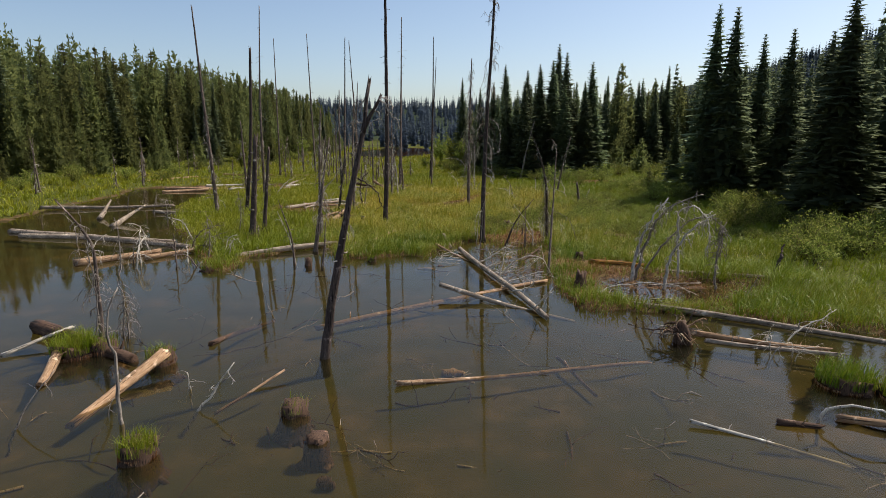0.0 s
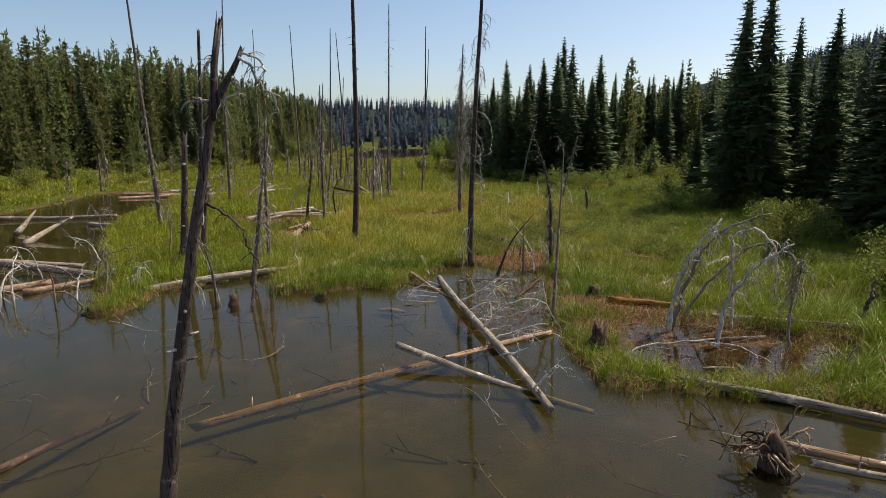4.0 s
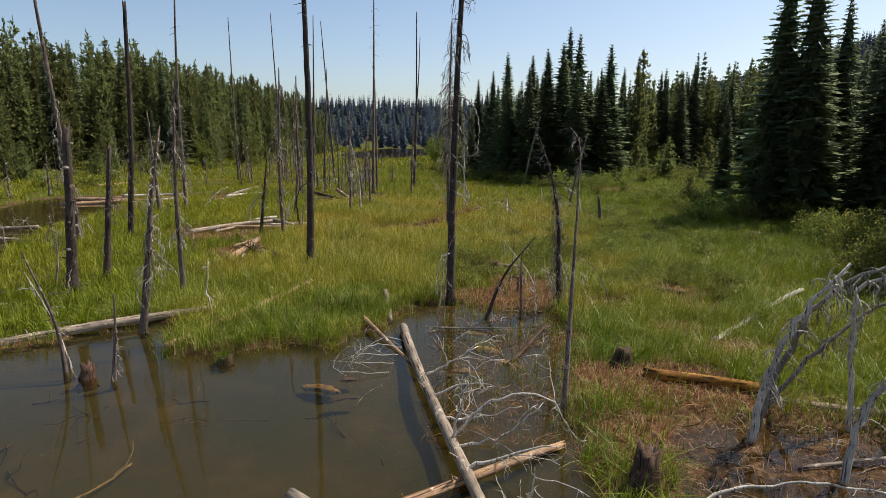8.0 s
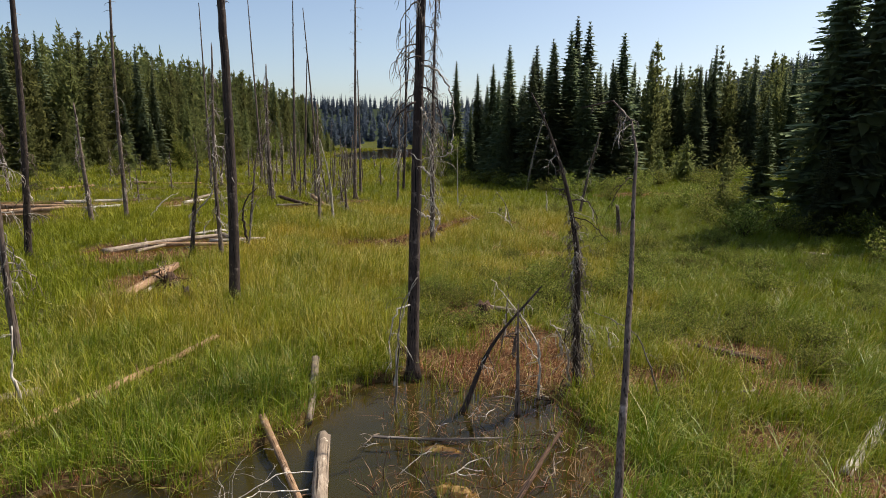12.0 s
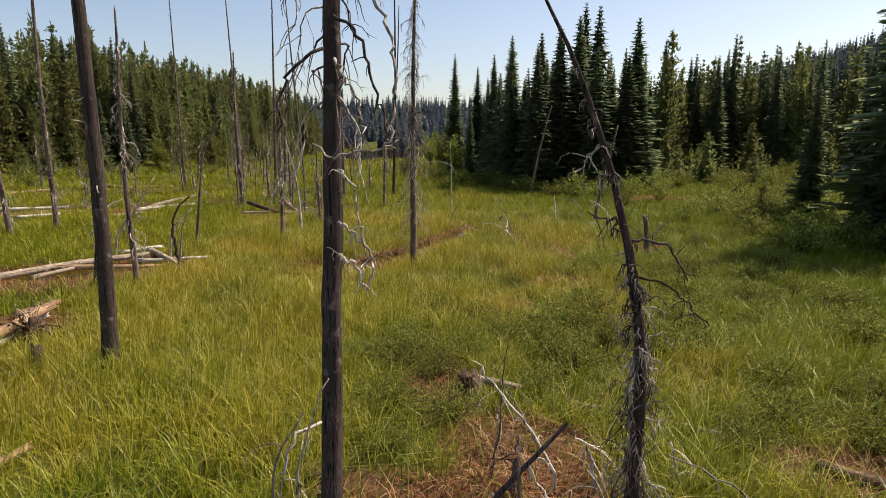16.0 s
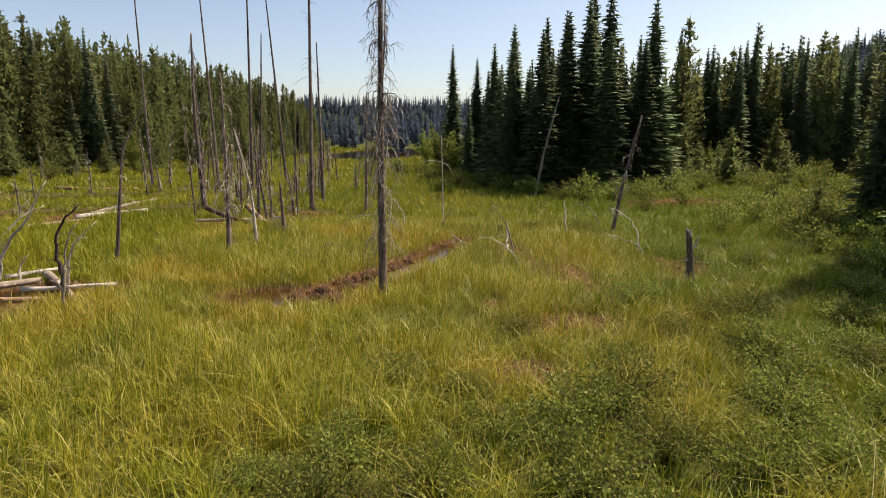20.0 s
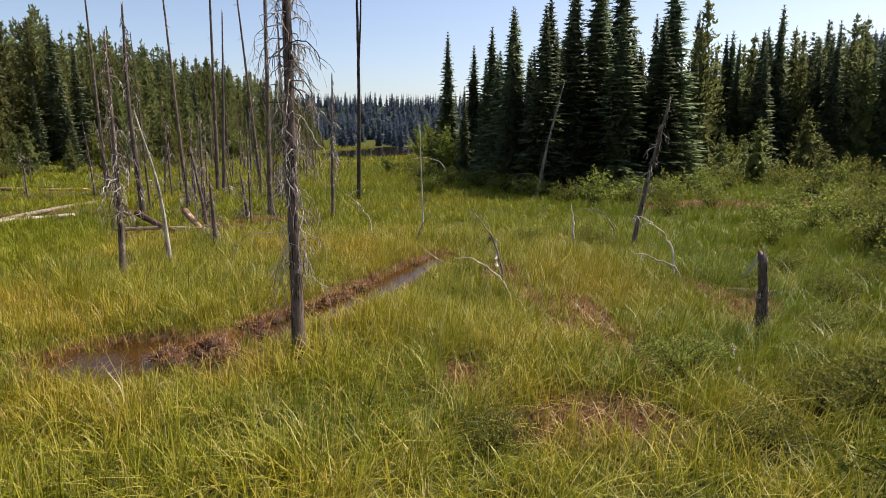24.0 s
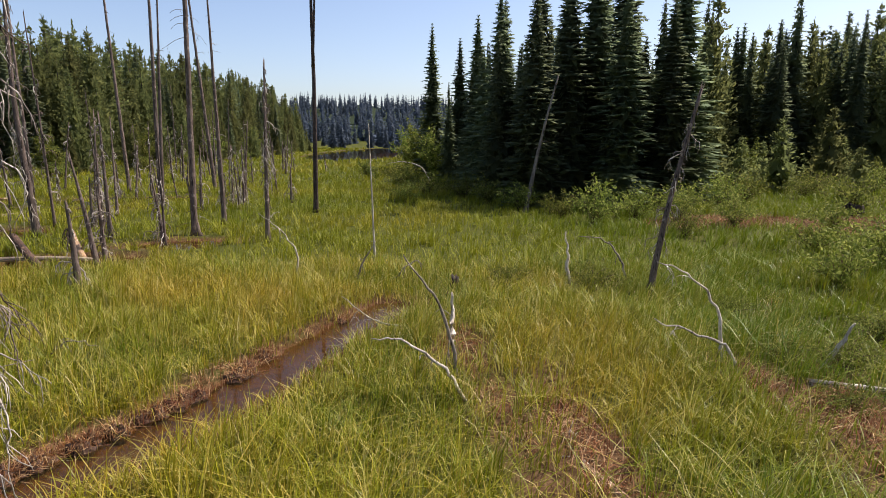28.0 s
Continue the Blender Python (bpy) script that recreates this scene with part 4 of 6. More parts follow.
# brittle branchy snags in the drift pile and beside the grassy stump
heap = np.random.default_rng(480)
for k in range(26):
    x, y = heap.uniform(-15, -8.5), heap.uniform(22.5, 28.5)
    if k % 3 == 0:
        x, y = heap.uniform(-24, -13), heap.uniform(28, 42)
    a, h = heap.uniform(0, 6.28), heap.uniform(0.3, 1.5)
    ln = heap.uniform(0.5, 1.6)
    stem([(x, y, 0), (x + math.cos(a) * ln * 0.4, y + math.sin(a) * ln * 0.4, h * 0.8), (x + math.cos(a) * ln, y + math.sin(a) * ln, h)], heap.uniform(0.018, 0.035), 481 + k,
         (M_TWIG, M_SNAG, M_WHITE)[k % 3], 7, 0.6, "dead_branch", "dry branchy dead limb sticking out of the drift pile", "dead branch")
for k, (x, y, h) in enumerate([(-8.5, 14.8, 1.6), (-8.3, 14.6, 1.2), (-8.9, 14.3, 2.6), (-12.2, 21.5, 2.2), (-9.9, 24.2, 2.0), (-10.6, 30.2, 2.4)]):
    stem([(x, y, 0), (x + 0.1, y + 0.1, h * 0.5), (x + 0.05, y, h)], 0.03, 520 + k, M_TWIG, 26, 0.5, "dead_sapling", "shaggy dead sapling hung with silvery twigs", "dead tree", droop=1.6)


# ---- fallen logs ----
def log(a, b, r, seed, bark=None, stubs=3, r_end=0.7, label="weathered fallen log lying in the marsh", reach=0.18, bend=0.02):
    """A fallen trunk from a to b with broken ends and branch stubs."""
    rng = np.random.default_rng(seed)
    a, b = np.array(a, float), np.array(b, float)
    mid = (a + b) / 2
    ob = thing("fallen_log", mid, label, "log", "fallen logs")
    length = np.linalg.norm(b - a)
    n = max(8, int(length * 4))
    way = (b - a) / length
    turn = Vector((0, 0, 1)).rotation_difference(Vector(way))
    back = np.array(turn.to_matrix())
    s = np.linspace(-0.5, 0.5, n)
    p = np.stack([np.sin(s * 5 + seed) * bend * length * 0.3, np.cos(s * 4 + seed * 2) * bend * length * 0.3, s * length], -1)
    p -= p[n // 2] * [1, 1, 0]
    rad = r * np.linspace(1, r_end, n)
    g = Geo()
    tube(g, p, rad, 11, rng, 0.06, (0.1, 0.16))
    bole = part("bole", g, bark or M_LOG, ob)
    bole.rotation_mode = "QUATERNION"
    bole.rotation_quaternion = turn
    off = np.array(bole.location)
    for k in range(stubs):
        i = rng.integers(2, n - 2)
        a2 = rng.uniform(-0.4, 3.5)
        out = unit(np.array([math.cos(a2) * way[1], -math.cos(a2) * way[0], abs(math.sin(a2)) + 0.15]))
        start = back @ p[i] + off
        g = Geo()
        twiggy(g, start + out * rad[i] * 0.6, out, reach * rng.uniform(0.5, 1.6), r * 0.22, rng, 0.1, rng.integers(0, 2), 5, 0.15, 4)
        part("branch_stub", g, M_TWIG if rng.random() < 0.5 else (bark or M_LOG), ob)
    return ob


LOGS = [
    ((-7.41, 37.02, 0.2), (-6.86, 37.76, 0.3), 0.08, M_TAN, 3, "splintered tan log in the drift heap"),
    ((-6.4, 35.0, 0.15), (-6.4, 36.6, 0.32), 0.07, M_WHITE, 4, "bleached limb in the drift heap"),
    ((-19.25, 52.8, 0.3), (-18.24, 54.57, 0.3), 0.1, M_WHITE, 2, "pale log in the sedge"),
    ((-22.45, 55.75, 0.3), (-19.6, 57.3, 0.3), 0.12, M_WHITE, 2, "pale log in the sedge"),
    ((-9.62, 40.67, 0.22), (-9.07, 42.0, 0.25), 0.08, M_LOG, 2, "grey log at the muddy pool"),
    ((-7.96, 43.57, 0.14), (-5.77, 44.08, 0.16), 0.07, M_WHITE, 2, "bleached log lying over the muddy pool"),
    ((-8.14, 44.83, 0.3), (-5.74, 42.56, 0.1), 0.11, M_LOG, 2, "grey log lying over the muddy pool"),
    ((-8.9, 44.3, 0.32), (-8.0, 45.3, 0.34), 0.07, M_WHITE, 1, "bleached log lying over the muddy pool"),
    ((-15.31, 57.06, 0.2), (-13.31, 60.03, 0.25), 0.11, M_WHITE, 1, "pale log in the sedge"),
    ((-10.9, 15.2, 0.12), (-7.3, 13.1, 0.08), 0.2, M_ROT, 3, "thick rotten drift trunk under sedge tussocks"),
    ((-9.1, 13.2, 0.16), (-8.55, 11.75, 0.02), 0.13, M_TAN, 1, "splintered tan end of a drift log"),
    ((-4.5, 10.9, -0.18), (-3.55, 12.1, 0.16), 0.035, M_TAN, 1, "thin tan pole slanting out of the water"),
    ((6.89, 18.62, 0.05), (7.4, 18.63, 0.06), 0.04, M_LOG, 1, "short grey stick lying in the pool"),
    ((4.68, 10.14, 0.1), (6.9, 9.1, -0.14), 0.04, M_WHITE, 4, "pale thin pole sinking under the water"),
    ((7.05, 46.5, 0.06), (7.25, 45.5, 0.08), 0.05, M_WHITE, 3, "pale splintered log in a bare trench"),
    ((7.2, 45.6, 0.1), (7.7, 44.6, 0.1), 0.06, M_TAN, 0, "tan rotten log in a bare trench"),
    ((11.2, 48.05, 0.1), (12.6, 47.7, 0.12), 0.06, M_WHITE, 0, "short bleached log in the sedge"),
    ((7.4, 28.46, 0.16), (8.3, 28.45, 0.2), 0.03, M_WHITE, 0, "thin bleached stick lying on the sedge"),
    ((16.9, 41.7, 0.25), (18.1, 40.6, 0.28), 0.08, M_LOG, 0, "grey log at the foot of the bushes"),
    ((1.05, 19.3, -0.02), (3.75, 20.95, 0.06), 0.09, M_TAN, 2, "orange-tan log under the bleached branches"),
    ((7.4, 20.4, 0.06), (9.3, 20.75, 0.08), 0.04, M_LOG, 2, "thin pole lying on the mud"),
    ((0.79, 26.61, 0.2), (2.93, 16.46, 0.12), 0.11, M_LOG, 5, "long grey fallen trunk reaching from the bank into the pond"),
    ((2.28, 20.15, -0.08), (-3.62, 16.17, -0.13), 0.12, M_TAN, 9, "half-sunken tan log with branch stubs in the pond"),
    ((-0.07, 19.02, 0.32), (3.88, 16.89, -0.22), 0.085, M_LOG, 3, "tapered log rising from the water across another log"),
    ((-0.96, 11.85, 0.04), (5.02, 13.65, -0.22), 0.06, M_TAN, 5, "thin sunken log with one bleached end above the water"),
    ((2.9, 14.06, -0.2), (3.36, 12.12, -0.27), 0.05, M_ROT, 1, "short sunken log on the pond bed"),
    ((-6.35, 12.64, 0.36), (-7, 10.3, -0.14), 0.13, M_TAN, 2, "tan broken log slanting out of the water"),
    ((-5.9, 14.22, 0.03), (-5.22, 17.13, -0.3), 0.075, M_ROT, 2, "sunken log with a pale broken end"),
    ((6.05, 17.93, 0.07), (12.28, 14.45, 0.07), 0.1, M_LOG, 3, "long weathered log along the grassy bank"),
    ((6.73, 15.13, 0.06), (9.58, 13.91, 0.08), 0.085, M_TAN, 4, "tan log floating beside a root wad"),
    ((6.98, 14.74, 0.02), (9.68, 13.6, 0.06), 0.07, M_LOG, 4, "grey log floating beside a root wad"),
    ((7.9, 22.72, 0.12), (13.49, 20.8, 0.14), 0.1, M_LOG, 3, "mossy brown log behind the mud pool"),
    ((-23.12, 30.86, 0.1), (-11.78, 27.08, 0.1), 0.19, M_LOG, 7, "long grey drift log across the water"),
    ((-21.52, 29.5, 0.12), (-13.42, 28.67, 0.05), 0.14, M_LOG, 5, "grey drift log across the water"),
    ((-14.78, 23.14, 0.08), (-12.62, 25.59, 0.12), 0.16, M_TAN, 3, "broken tan drift log"),
    ((-27.51, 39.91, 0.1), (-19.41, 41.98, 0.1), 0.13, M_LOG, 4, "grey drift log in the channel"),
    ((-19.21, 38.77, 0.06), (-14.91, 37.58, 0.2), 0.12, M_LOG, 3, "grey log beside the channel"),
    ((-12.66, 24.44, 0.08), (-11.22, 25.86, 0.12), 0.11, M_TAN, 2, "short tan log by the shore"),
    ((-25.11, 52.54, 0.1), (-20, 54.85, 0.12), 0.15, M_TAN, 2, "tan log across the channel"),
    ((-9.02, 24.88, 0.1), (-4.71, 27.98, 0.24), 0.14, M_LOG, 3, "long peeling log along the water's edge"),
    ((-4.62, 25.07, 0.06), (-2.61, 30.75, 0.27), 0.085, M_TAN, 3, "tan log running into the sedge"),
    ((0.04, 29.46, 0.28), (0.39, 27.38, 0.06), 0.085, M_LOG, 0, "short split log at the shore"),
    ((-0.26, 27.02, 0.2), (1.34, 24.22, -0.1), 0.06, M_TAN, 2, "brown log sliding into the shallows"),
    ((8.29, 30.84, 0.14), (9.39, 30.2, 0.1), 0.13, M_ROT, 1, "short rotten brown log"),
    ((8.39, 25.95, 0.12), (12.89, 30.11, 0.28), 0.09, M_WHITE, 4, "pale bleached log in the tall sedge"),
    ((-10.91, 40.53, 0.26), (-7.91, 44.12, 0.32), 0.13, M_LOG, 3, "grey log at the muddy pool"),
    ((-10.21, 41.74, 0.24), (-6.61, 42.41, 0.24), 0.1, M_TAN, 3, "tan log at the muddy pool"),
    ((-6.52, 34.15, 0.24), (-6.21, 36.58, 0.54), 0.14, M_TAN, 5, "splintered uprooted log in the sedge"),
    ((-9, 57.92, 0.5), (-5.6, 54.46, 0.32), 0.13, M_ROT, 2, "dark log across a small pool"),
    ((3.49, 33.34, 0.33), (4.39, 32.94, 0.3), 0.09, M_LOG, 1, "short grey log on a rotten stump"),
    ((5.34, 32.76, 0.12), (7.39, 31.79, 0.12), 0.075, M_LOG, 2, "grey log in the low shrubs"),
    ((-8.5, 55.46, 0.34), (-5.4, 56.13, 0.28), 0.08, M_LOG, 2, "grey log lying across a pool"),
    ((-6.8, 57.55, 0.75), (-5.6, 56.22, 0.2), 0.14, M_TAN, 1, "tan broken log propped on another"),
    ((-25.71, 54.39, 0.12), (-20, 55.76, 0.12), 0.15, M_TAN, 2, "tan log in the far channel"),
    ((-32, 62.66, 0.12), (-29, 69.46, 0.12), 0.17, M_TAN, 2, "tan log in the far channel"),
    ((-16.7, 53.54, 0.12), (-14.6, 56.54, 0.14), 0.1, M_LOG, 1, "pale log in the sedge"),
    ((6.05, 23.62, 0.22), (8.05, 22.98, 0.2), 0.135, M_MOSSY, 1, "orange-brown mossy log beside the mud pool"),
    ((9.5, 44.04, 0.12), (9.05, 42.6, 0.1), 0.06, M_WHITE, 0, "short bleached log in the sedge"),
    ((-15.5, 57.48, 0.15), (-16.3, 68.82, 0.15), 0.12, M_LOG, 2, "long pale log in the sedge"),
    ((-23.4, 55.86, 0.12), (-18.6, 56.95, 0.12), 0.13, M_TAN, 2, "tan log in the far channel"),
    ((-27, 72.47, 0.15), (-20.99, 73.07, 0.12), 0.13, M_TAN, 1, "tan log at the far pool"),
    ((1.59, 26.79, 0.05), (3.54, 26.78, 0.06), 0.022, M_TWIG, 0, "thin pole lying on the shallow water"),
    ((3.29, 24.55, -0.02), (4.49, 26.82, 0.12), 0.045, M_ROT, 0, "thin brown pole in the shallows"),
    ((-10.52, 13.3, 0.08), (-9.72, 14.65, 0.3), 0.05, M_WHITE, 1, "pale pole beside a grassy tussock"),
    ((7.58, 10.37, 0.08), (9.38, 9.56, 0.15), 0.08, M_TAN, 2, "tan broken log in the water"),
    ((6.38, 10.25, 0.04), (6.98, 10.08, 0.05), 0.07, M_ROT, 2, "short dark log in the water"),
]
for k, (a, b, r, bark, stubs, label) in enumerate(LOGS):
    log(a, b, r, 500 + k, bark, stubs, 0.7, label)
# two upright splintered slabs in the far drift pile
for k, (a, b) in enumerate([((-21.21, 35.91, 0), (-21.61, 38.07, 0.9)), ((-18.98, 33.25, 0), (-18.61, 36.46, 0.8))]):
    log(a, b, 0.17, 600 + k, M_LOG, 1, 0.3, "pale splintered slab of trunk in the drift pile")
# forked white branches on the long fallen trunk, lying on it
for k, pts in enumerate([
    [(2.03, 20.84, 0.2), (2.2, 20.82, 0.95), (2.29, 20.81, 1.43)], [(2.08, 20.61, 0.2), (2.87, 20.53, 0.48), (3.39, 20.48, 1.01)],
    [(2.18, 19.99, 0.2), (3.05, 19.9, 0.53), (3.53, 19.85, 0.65)], [(2.33, 18.92, 0.2), (2.92, 18.85, 0.4), (3.05, 18.83, 0.94)],
    [(2.78, 17.15, 0.2), (3.03, 17.11, 0.45), (3.31, 17.06, 0.72)], [(2.03, 20.92, 0.2), (2.8, 20.84, 0.94), (3.5, 20.77, 0.99), (4, 20.73, 0.28)],
    [(1.68, 22.46, 0.2), (2.31, 22.41, 0.46), (2.98, 22.36, 0.41)], [(1.48, 23.38, 0.2), (2.09, 23.34, 0.57), (2.53, 23.31, 0.85)], [(1.88, 21.53, 0.2), (2.53, 21.48, 0.27), (3.2, 21.42, 0.5)],
]):
    stem(pts, 0.026, 640 + k, M_WHITE, 5, 0.6, "dead_branch", "forked bleached dead branch on a fallen trunk", "dead branch", False, 0.2)
for k in range(5):
    stem([(0.9 - k * 0.05, 25.9 - k * 0.5, 0.04), (0.35 - k * 0.17, 25.1 - k * 0.35, 0.34 - 0.05 * k), (-0.3 + 0.22 * (k % 3) - k * 0.12, 24.5 + k * 0.12 - 0.4 * (k % 2), 0.06)], 0.009, 660 + k, M_WHITE, 5, 0.7, "dead_branch", "thin bleached branch reaching into the shallows", "dead branch", False, 0.2)


# ---- stumps, tussocks, roots, sunken things ----
def blades(geo, x, y, z, h, w, rng, lean=0.35, segments=3, wind=(0.12, -0.05), fan=None):
    """Bent tapering blades at the places given."""
    n = len(x)
    a = rng.uniform(0, 6.283, n) if fan is None else fan
    d = np.stack([np.cos(a), np.sin(a)], -1)
    side = np.stack([-d[:, 1], d[:, 0], np.zeros(n)], -1)
    bend = np.abs(rng.normal(0, lean, n)) * h
    drift = np.stack([d[:, 0] * bend + wind[0] * h, d[:, 1] * bend + wind[1] * h], -1)
    rows = []
    for k in range(segments + 1):
        s = k / segments
        c = np.stack([x + drift[:, 0] * s * s, y + drift[:, 1] * s * s, z + h * (s - 0.22 * s * s * np.minimum(1.6, bend / h))], -1)
        if k < segments:
            ww = (w * (1 - 0.55 * s))[:, None] * side / 2
            rows += [c - ww, c + ww]
        else:
            rows += [c]
    m = len(rows)
    v = np.stack(rows, 1).reshape(-1, 3)
    o = np.arange(n)[:, None] * m
    q = np.concatenate([o + [2 * k, 2 * k + 1, 2 * k + 3, 2 * k + 2] for k in range(segments - 1)]) if segments > 1 else None
    geo.add(v, q, o + [m - 3, m - 2, m - 1])


def stump(at, r, h, seed, bark=None, tuft=0, label="", rock=False):
    rng = np.random.default_rng(seed)
    z = ground_z(*at)
    top = max(z, 0.0) + h
    ob = thing("stump" if not rock else "rotten_chunk", (at[0], at[1], z - 0.03), label, "stump" if not rock else "wood")
    H = top - z
    g = Geo()
    n = 7
    s = np.linspace(0, 1, n)
    p = np.stack([s * 0.03, s * 0.02, s * (H + 0.03)], -1)
    tube(g, p, r * (1.35 - 0.4 * s) * (1 + 0.3 * np.exp(-s * 5)), 15, rng, 0.16, (0, max(0.14, 0.45 * h) if not rock else 0.05))
    part("body", g, bark or M_ROT, ob)
    if not rock:
        for k in range(6):
            a = rng.uniform(0, 6.28)
            g = Geo()
            d = np.array([math.cos(a), math.sin(a), 0])
            tube(g, curve([d * r * 0.6 + [0, 0, H * 0.35], d * r * 1.5 + [0, 0, H * 0.12], d * r * 2.2 - [0, 0, 0.05]], 6), np.linspace(r * 0.3, r * 0.1, 6), 6, rng, 0.1)
            part("root", g, bark or M_ROT, ob)
    if tuft:
        g = Geo()
        a, q = rng.uniform(0, 6.28, tuft), np.sqrt(rng.random(tuft)) * r * 1.15
        blades(g, np.cos(a) * q, np.sin(a) * q, np.full(tuft, H - 0.04), rng.uniform(0.15, 0.42, tuft) * (1.5 if r > 0.4 else 1.0), np.full(tuft, 0.012), rng, 0.45)
        part("grass_tuft", g, M_SEDGE, ob, "fresh green sedge tuft")
        g = Geo()
        m = tuft // 2
        a = rng.uniform(0, 6.28, m)
        blades(g, np.cos(a) * r * 1.1, np.sin(a) * r * 1.1, np.full(m, H - 0.08), rng.uniform(-0.3, -0.1, m), np.full(m, 0.01), rng, 0.15)
        part("straw_skirt", g, M_STRAW, ob, "hanging dry straw")
    return ob


stump((-2.86, 10.57), 0.25, 0.13, 700, None, 40, "low cut-off stump with sprouting sedge in the pond")
stump((-2.22, 9.56), 0.19, 0.07, 701, M_ROT, 0, "reddish rotten wood chunk rising from the water", True)
stump((-5.07, 8.95), 0.27, 0.2, 702, M_ROT, 480, "stump topped with a tuft of green sedge")
stump((-8.92, 13.49), 0.45, 0.2, 703, M_ROT, 1000, "mossy drift stump overgrown with green sedge")
stump((-8.32, 13.7), 0.3, 0.22, 704, M_ROT, 160, "mossy drift stump overgrown with green sedge")
stump((-6.62, 13.04), 0.28, 0.2, 705, M_ROT, 240, "tussock of sedge on a sunken stump")
stump((4.76, 19.77), 0.17, 0.5, 706, M_ROT, 0, "grey splintered stump in the sedge")
stump((5.74, 24.34), 0.17, 0.3, 707, M_ROT, 0, "dark cut stump by a mossy log")
stump((8.78, 12.02), 0.5, 0.16, 708, M_ROT, 1100, "round tussock of sedge in the water")
stump((9.78, 11.23), 0.6, 0.16, 709, M_ROT, 1200, "round tussock of sedge in the water")
stump((-5.52, 23.49), 0.13, 0.25, 710, M_ROT, 0, "small dark stump in the shallows")
stump((3.61, 33.11), 0.2, 0.28, 711, M_ROT, 0, "reddish rotten stump under a log")
stump((-3.02, 24.42), 0.16, 0.08, 712, M_ROT, 120, "small sedge tussock at the shore")
stump((-9.22, 22.44), 0.2, 0.1, 713, M_ROT, 120, "small sedge tussock at the shore")
stump((23.81, 66.83), 0.35, 0.4, 714, M_CHAR, 0, "old dark stump on the meadow's edge")
stump((5.55, 53.25), 0.09, 0.35, 715, M_CHAR, 0, "small dark stump in the grass")
stump((-4.71, 33.94), 0.09, 0.4, 716, M_CHAR, 0, "small dark stump in the grass")
stump((1.59, 30.41), 0.25, 0.1, 717, M_ROT, 60, "flat stump at the foot of the tall trunk")


def rootwad(at, seed):
    rng = np.random.default_rng(seed)
    ob = thing("root_wad", (*at, -0.05), "dark upturned root wad tangled with roots in the water", "root wad")
    g = Geo()
    n = 6
    tube(g, curve([(0, 0, -0.2), (0.05, 0, 0.3), (0, 0.05, 0.62)], n), [0.24, 0.26, 0.24, 0.2, 0.15, 0.08], 11, rng, 0.25)
    part("soil_core", g, M_ROT, ob)
    for k in range(34):
        a, b = rng.uniform(0, 6.28), rng.uniform(-0.3, 1.0)
        d = np.array([math.cos(a), math.sin(a), b])
        g = Geo()
        twiggy(g, d * 0.14 + [0, 0, 0.3], d, rng.uniform(0.25, 0.65), rng.uniform(0.012, 0.036), rng, 0.6, 2, 5, 0.3, 6)
        part("root", g, (M_ROT, M_ROT, M_LOG, M_TAN)[k % 4], ob)
    return ob


rootwad((6.23, 14.69), 720)
rootwad((-6.01, 35.66), 722)


def sunken(at, rx, ry, seed, label, bark, top=None):
    rng = np.random.default_rng(seed)
    z = ground_z(*at)
    g = Geo()
    tube(g, curve([(-rx, 0, 0), (0, ry * 0.3, 0.05), (rx, 0, 0)], 9), ry * np.array([0.3, 0.7, 0.95, 1, 1.05, 0.9, 0.8, 0.6, 0.2]) * rng.uniform(0.6, 1.15, 9), 8, rng, 0.34)
    ob = new("sunken_wood", g.mesh("sunken_wood", bark))
    ob.location = (at[0], at[1], min(-0.06 - ry * 0.6, z + ry * 0.5) if top is None else top - ry * 0.4)
    ob.rotation_euler = (0, 0, rng.uniform(-0.5, 0.5))
    ob.scale.z = 1.0 if top is None else 0.4
    return tagged(ob, label, "sunken wood")


sunken((-0.62, 23.28), 0.45, 0.17, 730, "ochre sunken chunk of wood just below the surface", M_OCHRE, -0.03)
sunken((-0.1, 23.6), 0.18, 0.09, 737, "dark sunken chunk of wood", M_ROT, 0.0)
sunken((-0.05, 22.8), 0.3, 0.08, 738, "dark sunken chunk of wood", M_ROT, -0.04)
sunken((0.28, 13.47), 0.3, 0.13, 731, "orange-brown sunken wood with a pale tip", M_TAN)
sunken((2.84, 25.48), 0.34, 0.2, 732, "ochre moss lump in the shallows", M_OCHRE, 0.0)
sunken((-1.92, 8.79), 0.16, 0.12, 733, "dark sunken stone-like chunk", M_ROT)
sunken((2.39, 24.12), 0.4, 0.13, 734, "ochre moss lump in the shallows", M_OCHRE, 0.0)
sunken((3.3, 24.6), 0.3, 0.12, 735, "ochre moss lump in the shallows", M_OCHRE, -0.01)
sunken((2.6, 26.6), 0.35, 0.12, 736, "ochre moss lump in the shallows", M_OCHRE, -0.01)
# sunken sticks on the pond bed
stick_rng = np.random.default_rng(55)
for k in range(120):
    x, y = stick_rng.uniform(-9, 8), stick_rng.uniform(5, 23)
    if sampled(SHORE, x, y) > -0.6:
        continue
    z = ground_z(x, y) + 0.03
    a, ln = stick_rng.uniform(0, 6.28), stick_rng.uniform(0.4, 2.2)
    g = Geo()
    twiggy(g, (0, 0, 0), (math.cos(a), math.sin(a), 0.03), ln, stick_rng.uniform(0.008, 0.03), stick_rng, 0.02, 3, 4, 0.12)
    ob = new("sunken_stick", g.mesh("sunken_stick", M_ROT if k % 3 else M_LOG))
    ob.location = (x, y, z)
    tagged(ob, "crooked brown stick on the pond bed", "stick", "sunken sticks")
